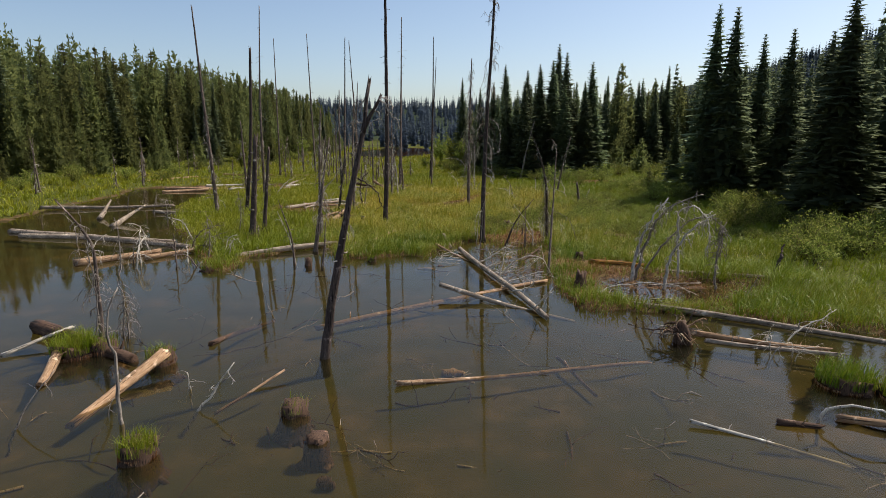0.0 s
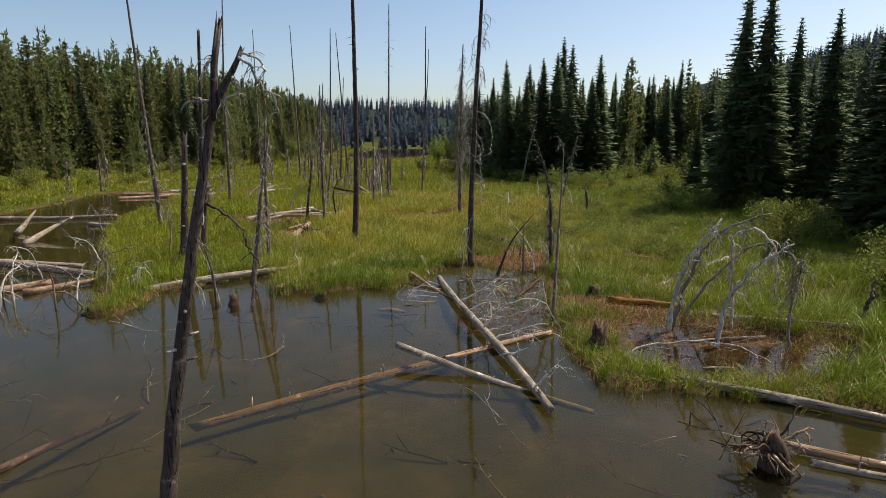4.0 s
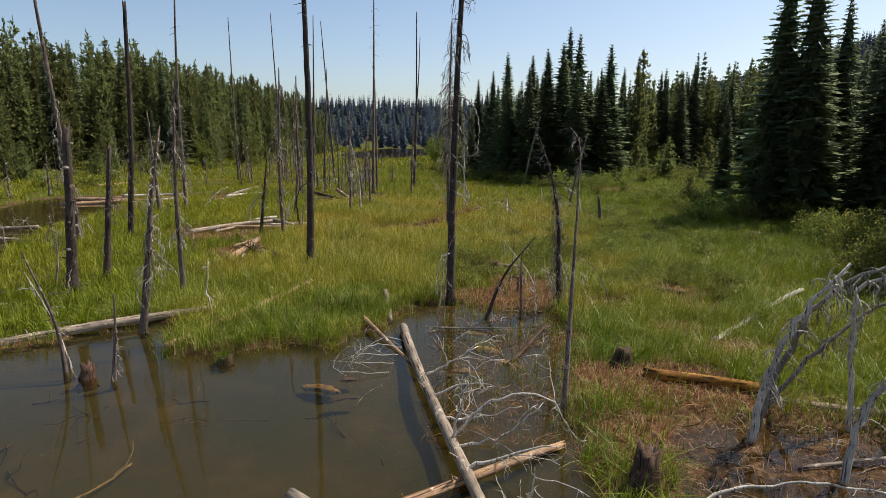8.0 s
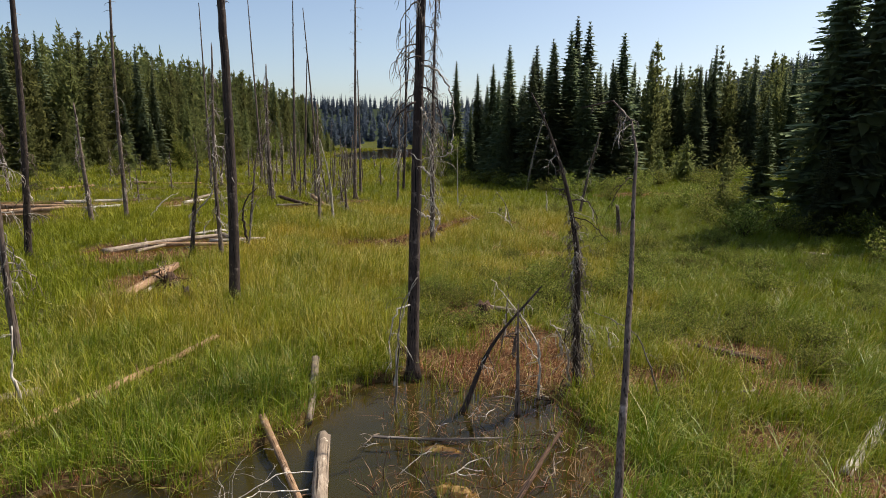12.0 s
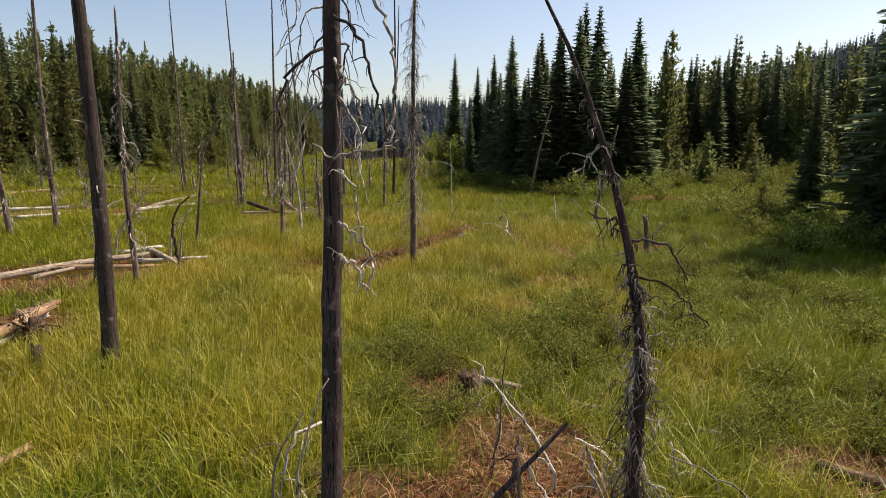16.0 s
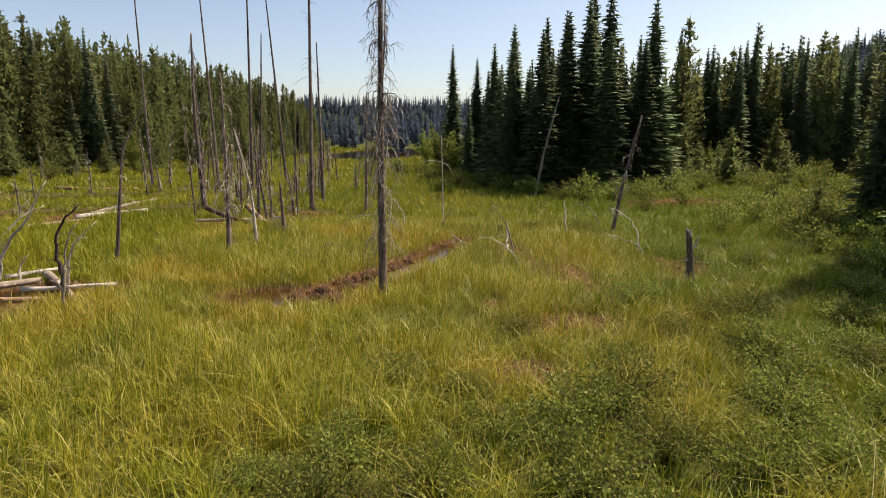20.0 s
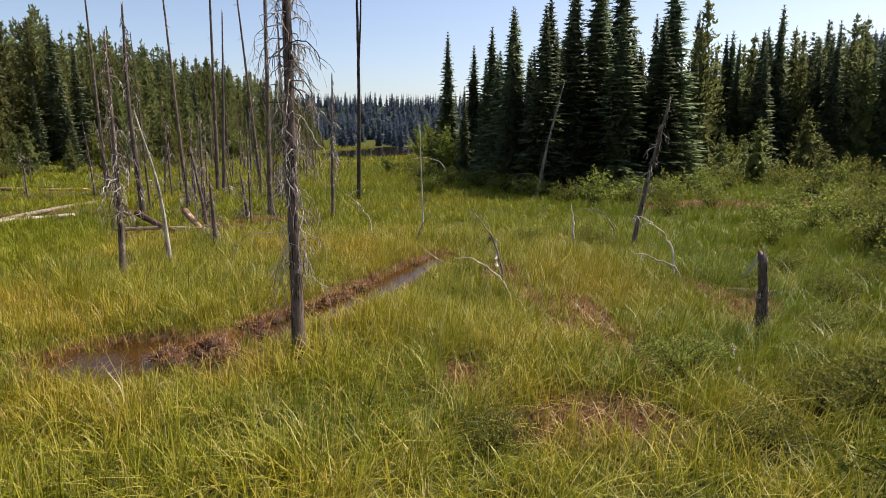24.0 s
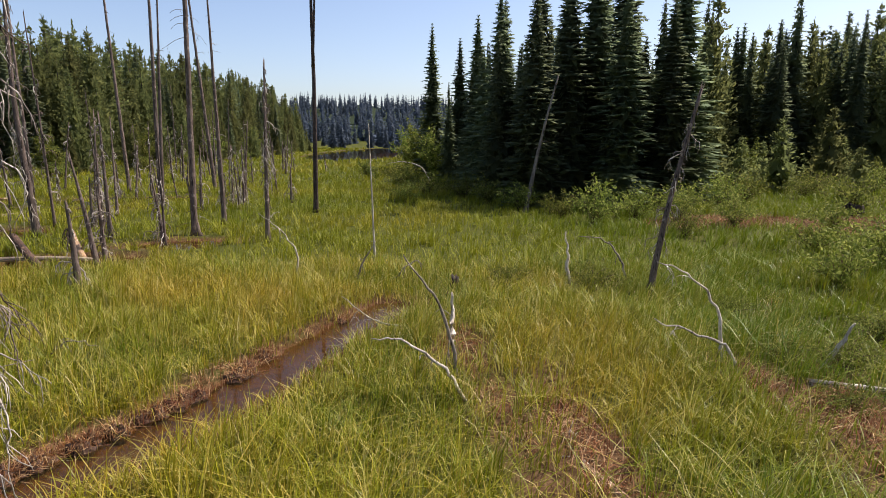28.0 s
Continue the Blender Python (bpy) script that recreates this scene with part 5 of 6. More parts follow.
# twigs and straw-coloured debris in the shallow inlet
for k in range(80):
    x, y = stick_rng.uniform(1.6, 4.8), stick_rng.uniform(22.5, 29)
    a, ln = stick_rng.uniform(0, 6.28), stick_rng.uniform(0.3, 1.1)
    g = Geo()
    twiggy(g, (0, 0, 0), (math.cos(a), math.sin(a), 0.12), ln, stick_rng.uniform(0.007, 0.016), stick_rng, 0.2, 3, 4, 0.2)
    ob = new("dead_twig", g.mesh("dead_twig", (M_ROT, M_LOG, M_WHITE)[k % 3]))
    ob.location = (x, y, max(ground_z(x, y), -0.03) + 0.01)
    tagged(ob, "crooked dead twig in the shallow inlet", "stick", "twigs in the inlet")

for k in range(110):
    x, y = stick_rng.uniform(5.4, 11), stick_rng.uniform(18.9, 22.6)
    if to_polygon(np.array([x]), np.array([y]), MUD_POOL)[0] > 0.1:
        continue
    a, ln = stick_rng.uniform(0, 6.28), stick_rng.uniform(0.15, 0.7)
    g = Geo()
    twiggy(g, (0, 0, 0), (math.cos(a), math.sin(a), 0.1), ln, stick_rng.uniform(0.006, 0.014), stick_rng, 0.2, 2, 4, 0.2)
    ob = new("dead_twig", g.mesh("dead_twig", (M_ROT, M_LOG, M_TWIG)[k % 3]))
    ob.location = (x, y, max(ground_z(x, y), 0.0) + 0.008)
    tagged(ob, "crooked dead twig on the mud", "stick", "twigs on the mud")


def hummock(at, r, h, seed):
    """A mound of matted dead straw in the pool."""
    rng = np.random.default_rng(seed)
    ob = thing("straw_hummock", (*at, -0.03), "mound of matted reddish dead straw beside the water", "straw")
    n, m = 9, 14
    u, w = np.meshgrid(np.linspace(0, 1, n), np.arange(m) * 2 * np.pi / m, indexing="ij")
    lump = 1 + 0.16 * rng.normal(size=(n, m))
    v = np.stack([np.cos(w) * r * u * lump, np.sin(w) * r * 0.75 * u * lump, h * (1 - u ** 2) * lump], -1)
    i, j = np.meshgrid(np.arange(n - 1), np.arange(m), indexing="ij")
    g = Geo()
    g.add(v, np.stack([i * m + j, i * m + (j + 1) % m, (i + 1) * m + (j + 1) % m, (i + 1) * m + j], -1))
    part("peat_core", g, M_ROT, ob)
    k = int(3000 * r ** 0.8 * h)
    a, q = rng.uniform(0, 6.28, k), np.sqrt(rng.random(k))
    g = Geo()
    blades(g, np.cos(a) * q * r, np.sin(a) * q * r * 0.75, h * (1 - q ** 2) - 0.01, rng.uniform(0.06, 0.2, k), np.full(k, 0.011), rng, 1.5, 2)
    part("straw", g, M_STRAW, ob)


hummock((0.2, 43.75), 0.45, 0.26, 740)
hummock((-0.2, 43.0), 0.3, 0.18, 741)
hummock((0.75, 44.6), 0.35, 0.15, 742)
hummock((-0.45, 43.45), 0.3, 0.2, 743)
# slumped peat clods along the stream's bank
bank_rng = np.random.default_rng(744)
for k in range(24):
    u = bank_rng.uniform(0, 4.99)
    i = int(u)
    p, q = STREAM[i], STREAM[i + 1]
    way = unit(q - p)
    c = p + (q - p) * (u - i) + np.array([-way[1], way[0]]) * bank_rng.uniform(0.48, 0.64)
    hummock((c[0], c[1]), bank_rng.uniform(0.12, 0.22), bank_rng.uniform(0.1, 0.18), 745 + k)


# ---- conifers ----
def kites(base, tip, width, normal):
    """Flat kite-shaped sprays from base to tip: vertices and quads."""
    along = tip - base
    side = np.cross(along, normal)
    side /= np.linalg.norm(side, axis=-1, keepdims=True) + 1e-9
    mid = base + along * 0.45
    v = np.stack([base, mid - side * width[..., None] / 2, tip, mid + side * width[..., None] / 2], -2).reshape(-1, 4, 3)
    return v.reshape(-1, 3), np.arange(len(v) * 4).reshape(-1, 4)


def fir_crown(h, spread, whorls, per, sprays, seed, start=0.04, shape=0.92, droop=0.22, fat=1.0):
    """A fir's crown: whorls of flat, slightly drooping boughs with upturned tips round a dark inner cone; gaps between the tiers."""
    rng = np.random.default_rng(seed)
    n = whorls * per
    tier = np.repeat(np.arange(whorls), per)
    s = ((tier + rng.normal(0, 0.13, n)) / whorls).clip(0, 0.995)
    z = h * (start + (0.985 - start) * s)
    tier_size = rng.uniform(0.84, 1.12, whorls)[tier]
    L = (spread * (1 - s) ** shape + 0.012 * h * (1 - s) ** 0.3) * rng.uniform(0.7, 1.1, n) * tier_size
    L *= np.where(rng.random(n) < 0.07, 0.45, 1.0)
    a = tier * 2.4 + (np.tile(np.arange(per), whorls) + rng.uniform(-0.35, 0.35, n)) * 6.283 / per
    out = np.stack([np.cos(a), np.sin(a), 0 * a], -1)
    drop = droop * (1.1 - 1.6 * s) + rng.normal(0, 0.07, n)
    upright = np.array([0, 0, 1.0])

    def at(u):
        u = np.asarray(u)
        return out * (L * u)[:, None] + np.stack([0 * z, 0 * z, z - L * u * drop * 1.5 + L * u ** 3 * drop * 0.9], -1)

    geo = Geo()
    # steep inner boughs close the crown round the trunk
    tip = at(np.full(n, 0.62))
    tip[:, 2] -= L * 0.45 + 0.012 * h
    root = at(np.full(n, 0.05)) + upright * (L * 0.35)[:, None]
    root[:, 2] = np.minimum(root[:, 2], h * 0.985)
    v, q = kites(root, tip, 4.6 * L / per * rng.uniform(0.7, 1.15, n), upright + rng.normal(0, 0.3, (n, 3)))
    geo.add(v, q)
    # flat bough ends and their side sprays
    v, q = kites(at(np.full(n, 0.3)), at(np.full(n, 1.0)), np.minimum(0.05 + 0.26 * L, 0.45 * L) * fat, upright + rng.normal(0, 0.22, (n, 3)))
    geo.add(v, q)
    for k in range(sprays):
        u = (k + rng.uniform(0.2, 0.9, n)) / sprays * 0.62 + 0.25
        b = at(u)
        for sgn in (-1, 1):
            ang = a + sgn * rng.uniform(0.5, 1.0, n)
            ln = (0.05 + 0.4 * L * (1.1 - 0.7 * u)) * rng.uniform(0.7, 1.2, n)
            d = np.stack([np.cos(ang), np.sin(ang), -0.6 * drop + rng.normal(-0.06, 0.16, n)], -1)
            v, q = kites(b, b + d * ln[:, None], np.minimum(0.05 + 0.3 * ln, 0.5 * ln) * fat, upright + rng.normal(0, 0.35, (n, 3)))
            geo.add(v, q)
    return geo


def pine_crown(h, spread, boughs, tufts, seed, start=0.05, shape=0.95, size=0.034):
    """A pine's crown: many small upswept needle tufts in clumps at the bough ends, soft and pointed, with an uneven outline."""
    rng = np.random.default_rng(seed)
    s = np.sort(rng.random(boughs) ** 1.15)
    z = h * (start + (0.95 - start) * s)
    a = np.arange(boughs) * 2.4 + rng.normal(0, 0.3, boughs)
    L = (spread * (1 - s) ** shape * (0.6 + 0.4 * np.minimum(1, s / 0.15)) + 0.005 * h) * rng.uniform(0.6, 1.12, boughs)
    i = np.repeat(np.arange(boughs), tufts)
    n = len(i)
    u = rng.beta(2.4, 1.3, n)
    out = np.stack([np.cos(a), np.sin(a), 0 * a], -1)[i]
    c = out * (L[i] * u)[:, None] + np.stack([0 * u, 0 * u, z[i] + L[i] * 0.28 * u * u], -1)
    c += rng.normal(0, 1, (n, 3)) * (0.018 * spread + 0.14 * L[i])[:, None] * [1, 1, 0.75]
    d = out * 0.55 + rng.normal(0, 0.45, (n, 3)) + [0, 0, 0.75]
    d /= np.linalg.norm(d, axis=1)[:, None]
    ln = h * size * rng.uniform(0.6, 1.35, n) * (1 - 0.45 * s[i])
    geo = Geo()
    v, q = kites(c, c + d * ln[:, None], ln * 0.48, out + rng.normal(0, 0.5, (n, 3)))
    geo.add(v, q)
    # the leader at the top, and inner foliage that closes the crown
    m = 14
    t = np.linspace(0.86, 0.97, m)
    b = np.stack([0 * t, 0 * t, h * t], -1)
    w = rng.normal(0, 0.22, (m, 3)) + [0, 0, 1.0]
    v, q = kites(b, b + w * (h * size * 0.8), np.full(m, h * size * 0.2), rng.normal(0, 1, (m, 3)))
    geo.add(v, q)
    low = np.stack([np.cos(a) * L * 0.5, np.sin(a) * L * 0.5, z - L * 0.5], -1)
    high = np.stack([np.cos(a) * L * 0.12, np.sin(a) * L * 0.12, z + L * 0.55], -1)
    v, q = kites(high, low, L * 0.75, np.array([0, 0, 1.0]) + rng.normal(0, 0.3, (boughs, 3)))
    geo.add(v, q)
    return geo


def conifer(h, crown, seed, needles, name, label, category):
    rng = np.random.default_rng(seed)
    ob = thing(name, (0, 0, -500), label, category, "conifers of the forest edge")
    g = Geo()
    n = 10
    s = np.linspace(0, 1, n)
    tube(g, np.stack([np.sin(s * 3 + seed) * 0.05, np.cos(s * 2 + seed) * 0.05, s * h * 0.97 - 0.2], -1), (0.012 * h + 0.03) * (1 - 0.93 * s), 8, rng, 0.05)
    part("trunk", g, M_TRUNK, ob)
    part("crown", crown, needles, ob, smooth=False)
    return ob


FIR_LABEL = "tall narrow dark green spire-topped fir"
near_firs = [conifer(12.5, fir_crown(12.5, 1.75, 46, 11, 4, 800 + k, 0.03), 800 + k, M_FIR, "fir_tree", FIR_LABEL, "fir tree") for k in range(4)]
mid_firs = [conifer(12.5, fir_crown(12.5, 1.55, 40, 9, 2, 810 + k, 0.03, fat=1.15), 810 + k, M_FIR, "fir_tree", FIR_LABEL, "fir tree") for k in range(4)]
pines = [conifer(12.5, pine_crown(12.5, 2.1, 150, 11, 820 + k, 0.0, 0.85), 820 + k, M_PINE, "pine_tree", "olive-green lodgepole pine at the edge of the forest", "pine tree") for k in range(5)]
small_pines = [conifer(4.5, pine_crown(4.5, 1.15, 70, 12, 830 + k, 0.03, 0.75, 0.05), 830 + k, M_PINE, "young_pine", "young yellowish-green pine among the shrubs", "pine tree") for k in range(2)]
protos = near_firs + mid_firs + pines + small_pines
tree_rng = np.random.default_rng(31)


def plant(kind, x, y, h, full=12.5, wide=1.0):
    k = h / full
    ob = copy_thing(kind, pose(x, y, ground_z(x, y), 0, 0, tree_rng.uniform(0, 360)))
    ob.scale = (k * wide, k * wide, k)
    return ob


for x, y, h, w in [(21.1, 47.7, 15.4, 1.3), (21.7, 46, 14.8, 1.3), (23.4, 47.5, 11, 1.2), (22.6, 34.2, 13.2, 1.7), (2.9, 96, 14.3, 0.8), (5.5, 92.3, 12.4, 0.9), (6.6, 91, 11, 0.9), (9.5, 94.5, 16.2, 0.95),
                   (9.5, 71.3, 11.7, 1.0), (16.4, 87.6, 18.3, 1.0), (15.3, 76.3, 15.6, 1.1), (18, 74.1, 14.2, 1.15), (13.2, 74, 14.4, 1.1), (11.6, 73, 13.2, 1.1), (10.4, 76, 13.4, 1.0), (8.0, 77, 12.8, 1.0), (14.2, 71.4, 11.5, 1.2),
                   (12.4, 79, 14.5, 1.0), (6.8, 83, 12.5, 0.9), (16.9, 72.4, 11, 1.2), (25.2, 44.5, 13, 1.3), (26, 50, 13.5, 1.2), (20.4, 52.5, 7, 1.2), (19.6, 45.2, 5.0, 1.3), (24.6, 39, 12, 1.4), (25.4, 30, 12, 1.4)]:
    plant(near_firs[tree_rng.integers(4)], x, y, h, 12.5, w * (1.25 if y > 70 else 1.0))
for x, y, h, w in [(36.93, 88.35, 13.62, 1), (41.73, 88.83, 14.69, 1), (33.03, 92.43, 12.86, 1.2), (7.02, 86.85, 9.88, 1), (9.82, 83.72, 10.42, 1), (12.02, 80.6, 10.97, 1), (14.52, 80.54, 11.51, 1), (17.22, 80.46, 12.05, 1), (17.92, 85.03, 10.42, 1), (21.02, 84.95, 11.49, 1),
                   (16.02, 88.14, 10.41, 1), (11.02, 89.81, 9.88, 1), (24.03, 89.46, 10.94, 1), (27.03, 93.97, 11.46, 1), (30.03, 96.94, 11.99, 1), (4.62, 88.45, 8.28, 1), (7.62, 92.96, 9.34, 1), (20.03, 95.68, 10.93, 1), (13.53, 95.86, 10.4, 1), (30, 40.36, 12.69, 1.4), (32.01, 47.95, 13.76, 1.3),
                   (34.01, 58.6, 13.71, 1.2), (36.02, 67.73, 12.58, 1.2), (39.02, 76.82, 12.55, 1.2), (28, 31.23, 12.73, 1.5), (30.99, 25.04, 12.68, 1.5), (35, 37.16, 13.75, 1.4), (40.01, 55.38, 14.78, 1.3), (45.03, 79.72, 14.7, 1.2), (32.99, 15.81, 12.58, 1.4)]:
    plant(mid_firs[tree_rng.integers(4)], x, y, h, 12.5, w)
for k in range(30):
    x, y = tree_rng.uniform(7, 19.5), tree_rng.uniform(75, 94)
    plant(mid_firs[tree_rng.integers(4)], x, y, tree_rng.uniform(9.5, 13.5), 12.5, tree_rng.uniform(1.2, 1.6))
for k in range(40):
    x, y = tree_rng.uniform(25, 46), tree_rng.uniform(89, 108)
    plant((mid_firs + mid_firs + pines)[tree_rng.integers(13)], x, y, tree_rng.uniform(11, 16), 12.5, tree_rng.uniform(1.0, 1.35))
for x, y, h in [(25.6, 77.2, 4.7), (32.7, 84, 5.7), (36.53, 98.3, 4.71), (41.54, 98.17, 5.75), (30.53, 89.28, 4.09), (26.02, 80.23, 3.26), (22.52, 75.73, 3.67), (34.03, 84.6, 3.57), (18.3, 52.6, 2.43), (38.02, 79.91, 4.29), (23.62, 81.82, 4.61), (-40, 69.76, 4.1), (-38, 78.88, 3.58), (-35.99, 88, 4.62), (27.52, 72.54, 3.05)]:
    plant(small_pines[tree_rng.integers(2)], x, y, h, 4.5, 1.45)


# first rows of the forest on both sides of the valley, low at the edge, taller up the slope
y = 22.0
while y < 230:
    for row in range(5):
        x = left_edge(y) - row * 3.0 - tree_rng.uniform(0, 3.4)
        tall = tree_rng.uniform(6, 11) if row == 0 else tree_rng.uniform(11.0, 15.5)
        plant((pines if tree_rng.random() < 0.84 else mid_firs)[tree_rng.integers(4)], x, y + tree_rng.uniform(-1.2, 1.2), tall, 12.5, tree_rng.uniform(0.95, 1.35))
    y += 2.4 + y * 0.01
y = 95.0
while y < 240:
    for row in range(3):
        x = right_edge(y) + row * 3.0 + tree_rng.uniform(0, 2.6)
        plant((mid_firs if tree_rng.random() < 0.75 else pines)[tree_rng.integers(4)], x, y, tree_rng.uniform(11.5, 16.5), 12.5, tree_rng.uniform(1.0, 1.35))
    y += 3.2 + y * 0.011
for k in range(46):
    y = 30 + k * 3.4 + tree_rng.uniform(-1, 1)
    plant(pines[tree_rng.integers(5)], left_edge(y) + tree_rng.uniform(0.5, 3.5), y, tree_rng.uniform(2.5, 6.5), 12.5, tree_rng.uniform(1.3, 1.8))


def woods(name, label, xs, ys, seed, needles, hmin, hmax, templates):
    """A far wood, one mesh: many small conifers on the slope."""
    rng = np.random.default_rng(seed)
    geo = Geo()
    base = sampled(LEVEL, xs, ys)
    pick = rng.integers(len(templates), size=len(xs))
    for k, (v, q) in enumerate(templates):
        sel = np.flatnonzero(pick == k)
        if not len(sel):
            continue
        sc = rng.uniform(hmin, hmax, len(sel)) / 10
        an = rng.uniform(0, 6.283, len(sel))
        c, s = np.cos(an)[:, None], np.sin(an)[:, None]
        wide = rng.uniform(1.1, 1.6, len(sel))[:, None]
        X = (v[None, :, 0] * c - v[None, :, 1] * s) * sc[:, None] * wide + xs[sel][:, None]
        Y = (v[None, :, 0] * s + v[None, :, 1] * c) * sc[:, None] * wide + ys[sel][:, None]
        Z = v[None, :, 2] * sc[:, None] + base[sel][:, None]
        geo.add(np.stack([X, Y, Z], -1).reshape(-1, 3), (q[None] + (np.arange(len(sel)) * len(v))[:, None, None]).reshape(-1, 4))
    tagged(new(name, geo.mesh(name, needles, False)), label, "forest", kind="stuff")


def template(geo):
    return np.concatenate(geo.v), np.concatenate(geo.q)


fir_t = [template(fir_crown(10, 1.3, 24, 7, 1, 850 + k, 0.02, fat=1.35)) for k in range(5)]
pine_t = [template(pine_crown(10, 1.7, 64, 6, 860 + k, 0.0, 0.85, size=0.052)) for k in range(5)]
small_t = [template(fir_crown(10, 1.5, 15, 5, 0, 870 + k, 0.0, fat=1.6)) for k in range(4)]
wr = np.random.default_rng(90)
ys = wr.uniform(12, 310, 620)
xs = left_edge(ys) - 13 - wr.random(620) ** 1.3 * 48
woods("pine_forest", "dense olive-green pine forest on the valley side", xs, ys, 91, M_PINE, 12, 16, pine_t)
ys = wr.uniform(4, 320, 620)
xs = np.maximum(right_edge(ys), 30) + 4 + wr.random(620) ** 1.5 * 95
woods("fir_forest", "dense dark fir forest on the valley side", xs, ys, 92, M_FIR, 12, 17.5, fir_t)
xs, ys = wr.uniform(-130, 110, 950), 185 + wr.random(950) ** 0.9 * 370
woods("distant_forest", "distant forest on a far ridge, painted bluish for haze", xs, ys, 93, M_FAR, 9, 14, small_t)
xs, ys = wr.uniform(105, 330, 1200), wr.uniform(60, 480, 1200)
woods("distant_forest", "distant forest on a high hillside, painted bluish for haze", xs, ys, 94, M_FAR, 10, 15, small_t)
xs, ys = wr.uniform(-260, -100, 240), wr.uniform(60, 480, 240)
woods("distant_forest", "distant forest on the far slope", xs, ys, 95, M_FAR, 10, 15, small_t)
xs, ys = wr.uniform(-120, 120, 160), wr.uniform(-220, -75, 160)
woods("pine_forest", "pine forest closing the valley behind the pond", xs, ys, 96, M_PINE, 11, 15, small_t)


# ---- shrubs ----
def shrub(spread, h, leaves, size, seed, needles, label, stems=16):
    rng = np.random.default_rng(seed)
    ob = thing("willow_shrub", (0, 0, -500), label, "shrub", "willow shrubs of the meadow")
    g = Geo()
    ends = []
    for k in range(stems):
        a, q = rng.uniform(0, 6.28), math.sqrt(rng.random()) * spread
        e = np.array([math.cos(a) * q, math.sin(a) * q, h * rng.uniform(0.55, 1.05) * (1 - 0.45 * (q / spread) ** 2)])
        p = curve([(rng.normal() * 0.06, rng.normal() * 0.06, -0.05), e * [0.35, 0.35, 0.6] + rng.normal(size=3) * 0.04, e], 7)
        tube(g, p[::2], np.linspace(0.008, 0.002, 4), 3, rng)
        ends.append(p)
    part("brushwood", g, M_ROT, ob)
    p = np.array(ends)
    i, u = rng.integers(stems, size=leaves), rng.beta(2.2, 1.1, leaves) * 5.99
    j = u.astype(int)
    c = p[i, j] + (p[i, j + 1] - p[i, j]) * (u - j)[:, None] + rng.normal(0, 0.045 * spread + 0.012, (leaves, 3)) * [1, 1, 0.8]
    c[:, 2] = np.abs(c[:, 2])
    d = rng.normal(size=(leaves, 3)) + [0, 0, 0.5]
    d /= np.linalg.norm(d, axis=1)[:, None]
    ln = size * rng.uniform(0.6, 1.3, leaves)
    v, q = kites(c, c + d * ln[:, None], ln * 0.42, rng.normal(size=(leaves, 3)) + [0, 0, 0.8])
    g = Geo()
    g.add(v, q)
    part("foliage", g, needles, ob, smooth=False)
    return ob


low_shrubs = [shrub(0.72, 0.62, 2200, 0.05, 900 + k, M_WILLOW, "low olive-green willow shrub among the sedge", 46) for k in range(4)]
big_shrubs = [shrub(1.1, 1.35, 1350, 0.1, 910 + k, M_WILLOW, "leafy green willow bush at the meadow's edge", 44) for k in range(4)]
tall_shrub = shrub(1.6, 5.0, 2600, 0.22, 920, M_WILLOW, "tall leafy green willow at the forest edge", 26)
sh_rng = np.random.default_rng(41)


def set_shrub(kind, x, y, k):
    ob = copy_thing(kind, pose(x, y, ground_z(x, y) - 0.02, 0, 0, sh_rng.uniform(0, 360)))
    ob.scale = (k, k, k * sh_rng.uniform(0.85, 1.15))


LOW = [(9.49, 38, 1.3), (4.49, 35.99, 1.1), (8.59, 36.65, 1.4), (5.69, 36.42, 1.4), (5.69, 34.12, 1.2), (2.39, 35.44, 1.2), (8.1, 42.78, 1.2), (5.09, 40.56, 0.9), (10.4, 41.65, 1.4), (9.6, 39.37, 1.5), (6.49, 37.16, 1.4),
                (2.79, 38.03, 1.1), (2.29, 34.37, 1.1), (3.29, 32.2, 1.1), (2.29, 32.53, 1), (5.39, 34.9, 1.3), (11.3, 38.56, 1.3), (3.99, 37.38, 0.9), (7.59, 35.14, 1.3), (8.69, 35.42, 1.2), (10.59, 36.9, 1.2), (12.4, 41.13, 1.4),
                (4.89, 33.23, 0.9), (2.99, 33.89, 1.1), (2.39, 31.15, 0.8), (6.89, 38.83, 0.9), (9, 53.61, 1.2), (6.9, 53.97, 1), (11.5, 44.83, 0.9), (12.29, 35.94, 1.4), (13.6, 38.96, 1.4), (14.2, 43.53, 1.3), (1.39, 34.85, 0.8),
       (7.6, 31.4, 1.0), (8.6, 32.3, 1.1), (9.6, 31.6, 1.2), (10.6, 33.0, 1.2), (9.2, 33.6, 1.1), (10.2, 29.6, 1.1), (11.0, 31.2, 1.2), (9.6, 41.6, 1.0), (10.4, 43.2, 0.9), (9.0, 43.7, 0.8), (11.2, 42.4, 1.1), (8.4, 40.6, 1.0), (3.6, 34.9, 1.0), (6.6, 35.6, 1.1)]
for k in range(70):
    y = sh_rng.uniform(25, 52)
    LOW.append((sh_rng.uniform(7.5 if y < 34 else 11, 18.5), y, sh_rng.uniform(0.5, 1.15)))
for x, y, k in LOW:
    set_shrub(low_shrubs[sh_rng.integers(4)], x, y, k)
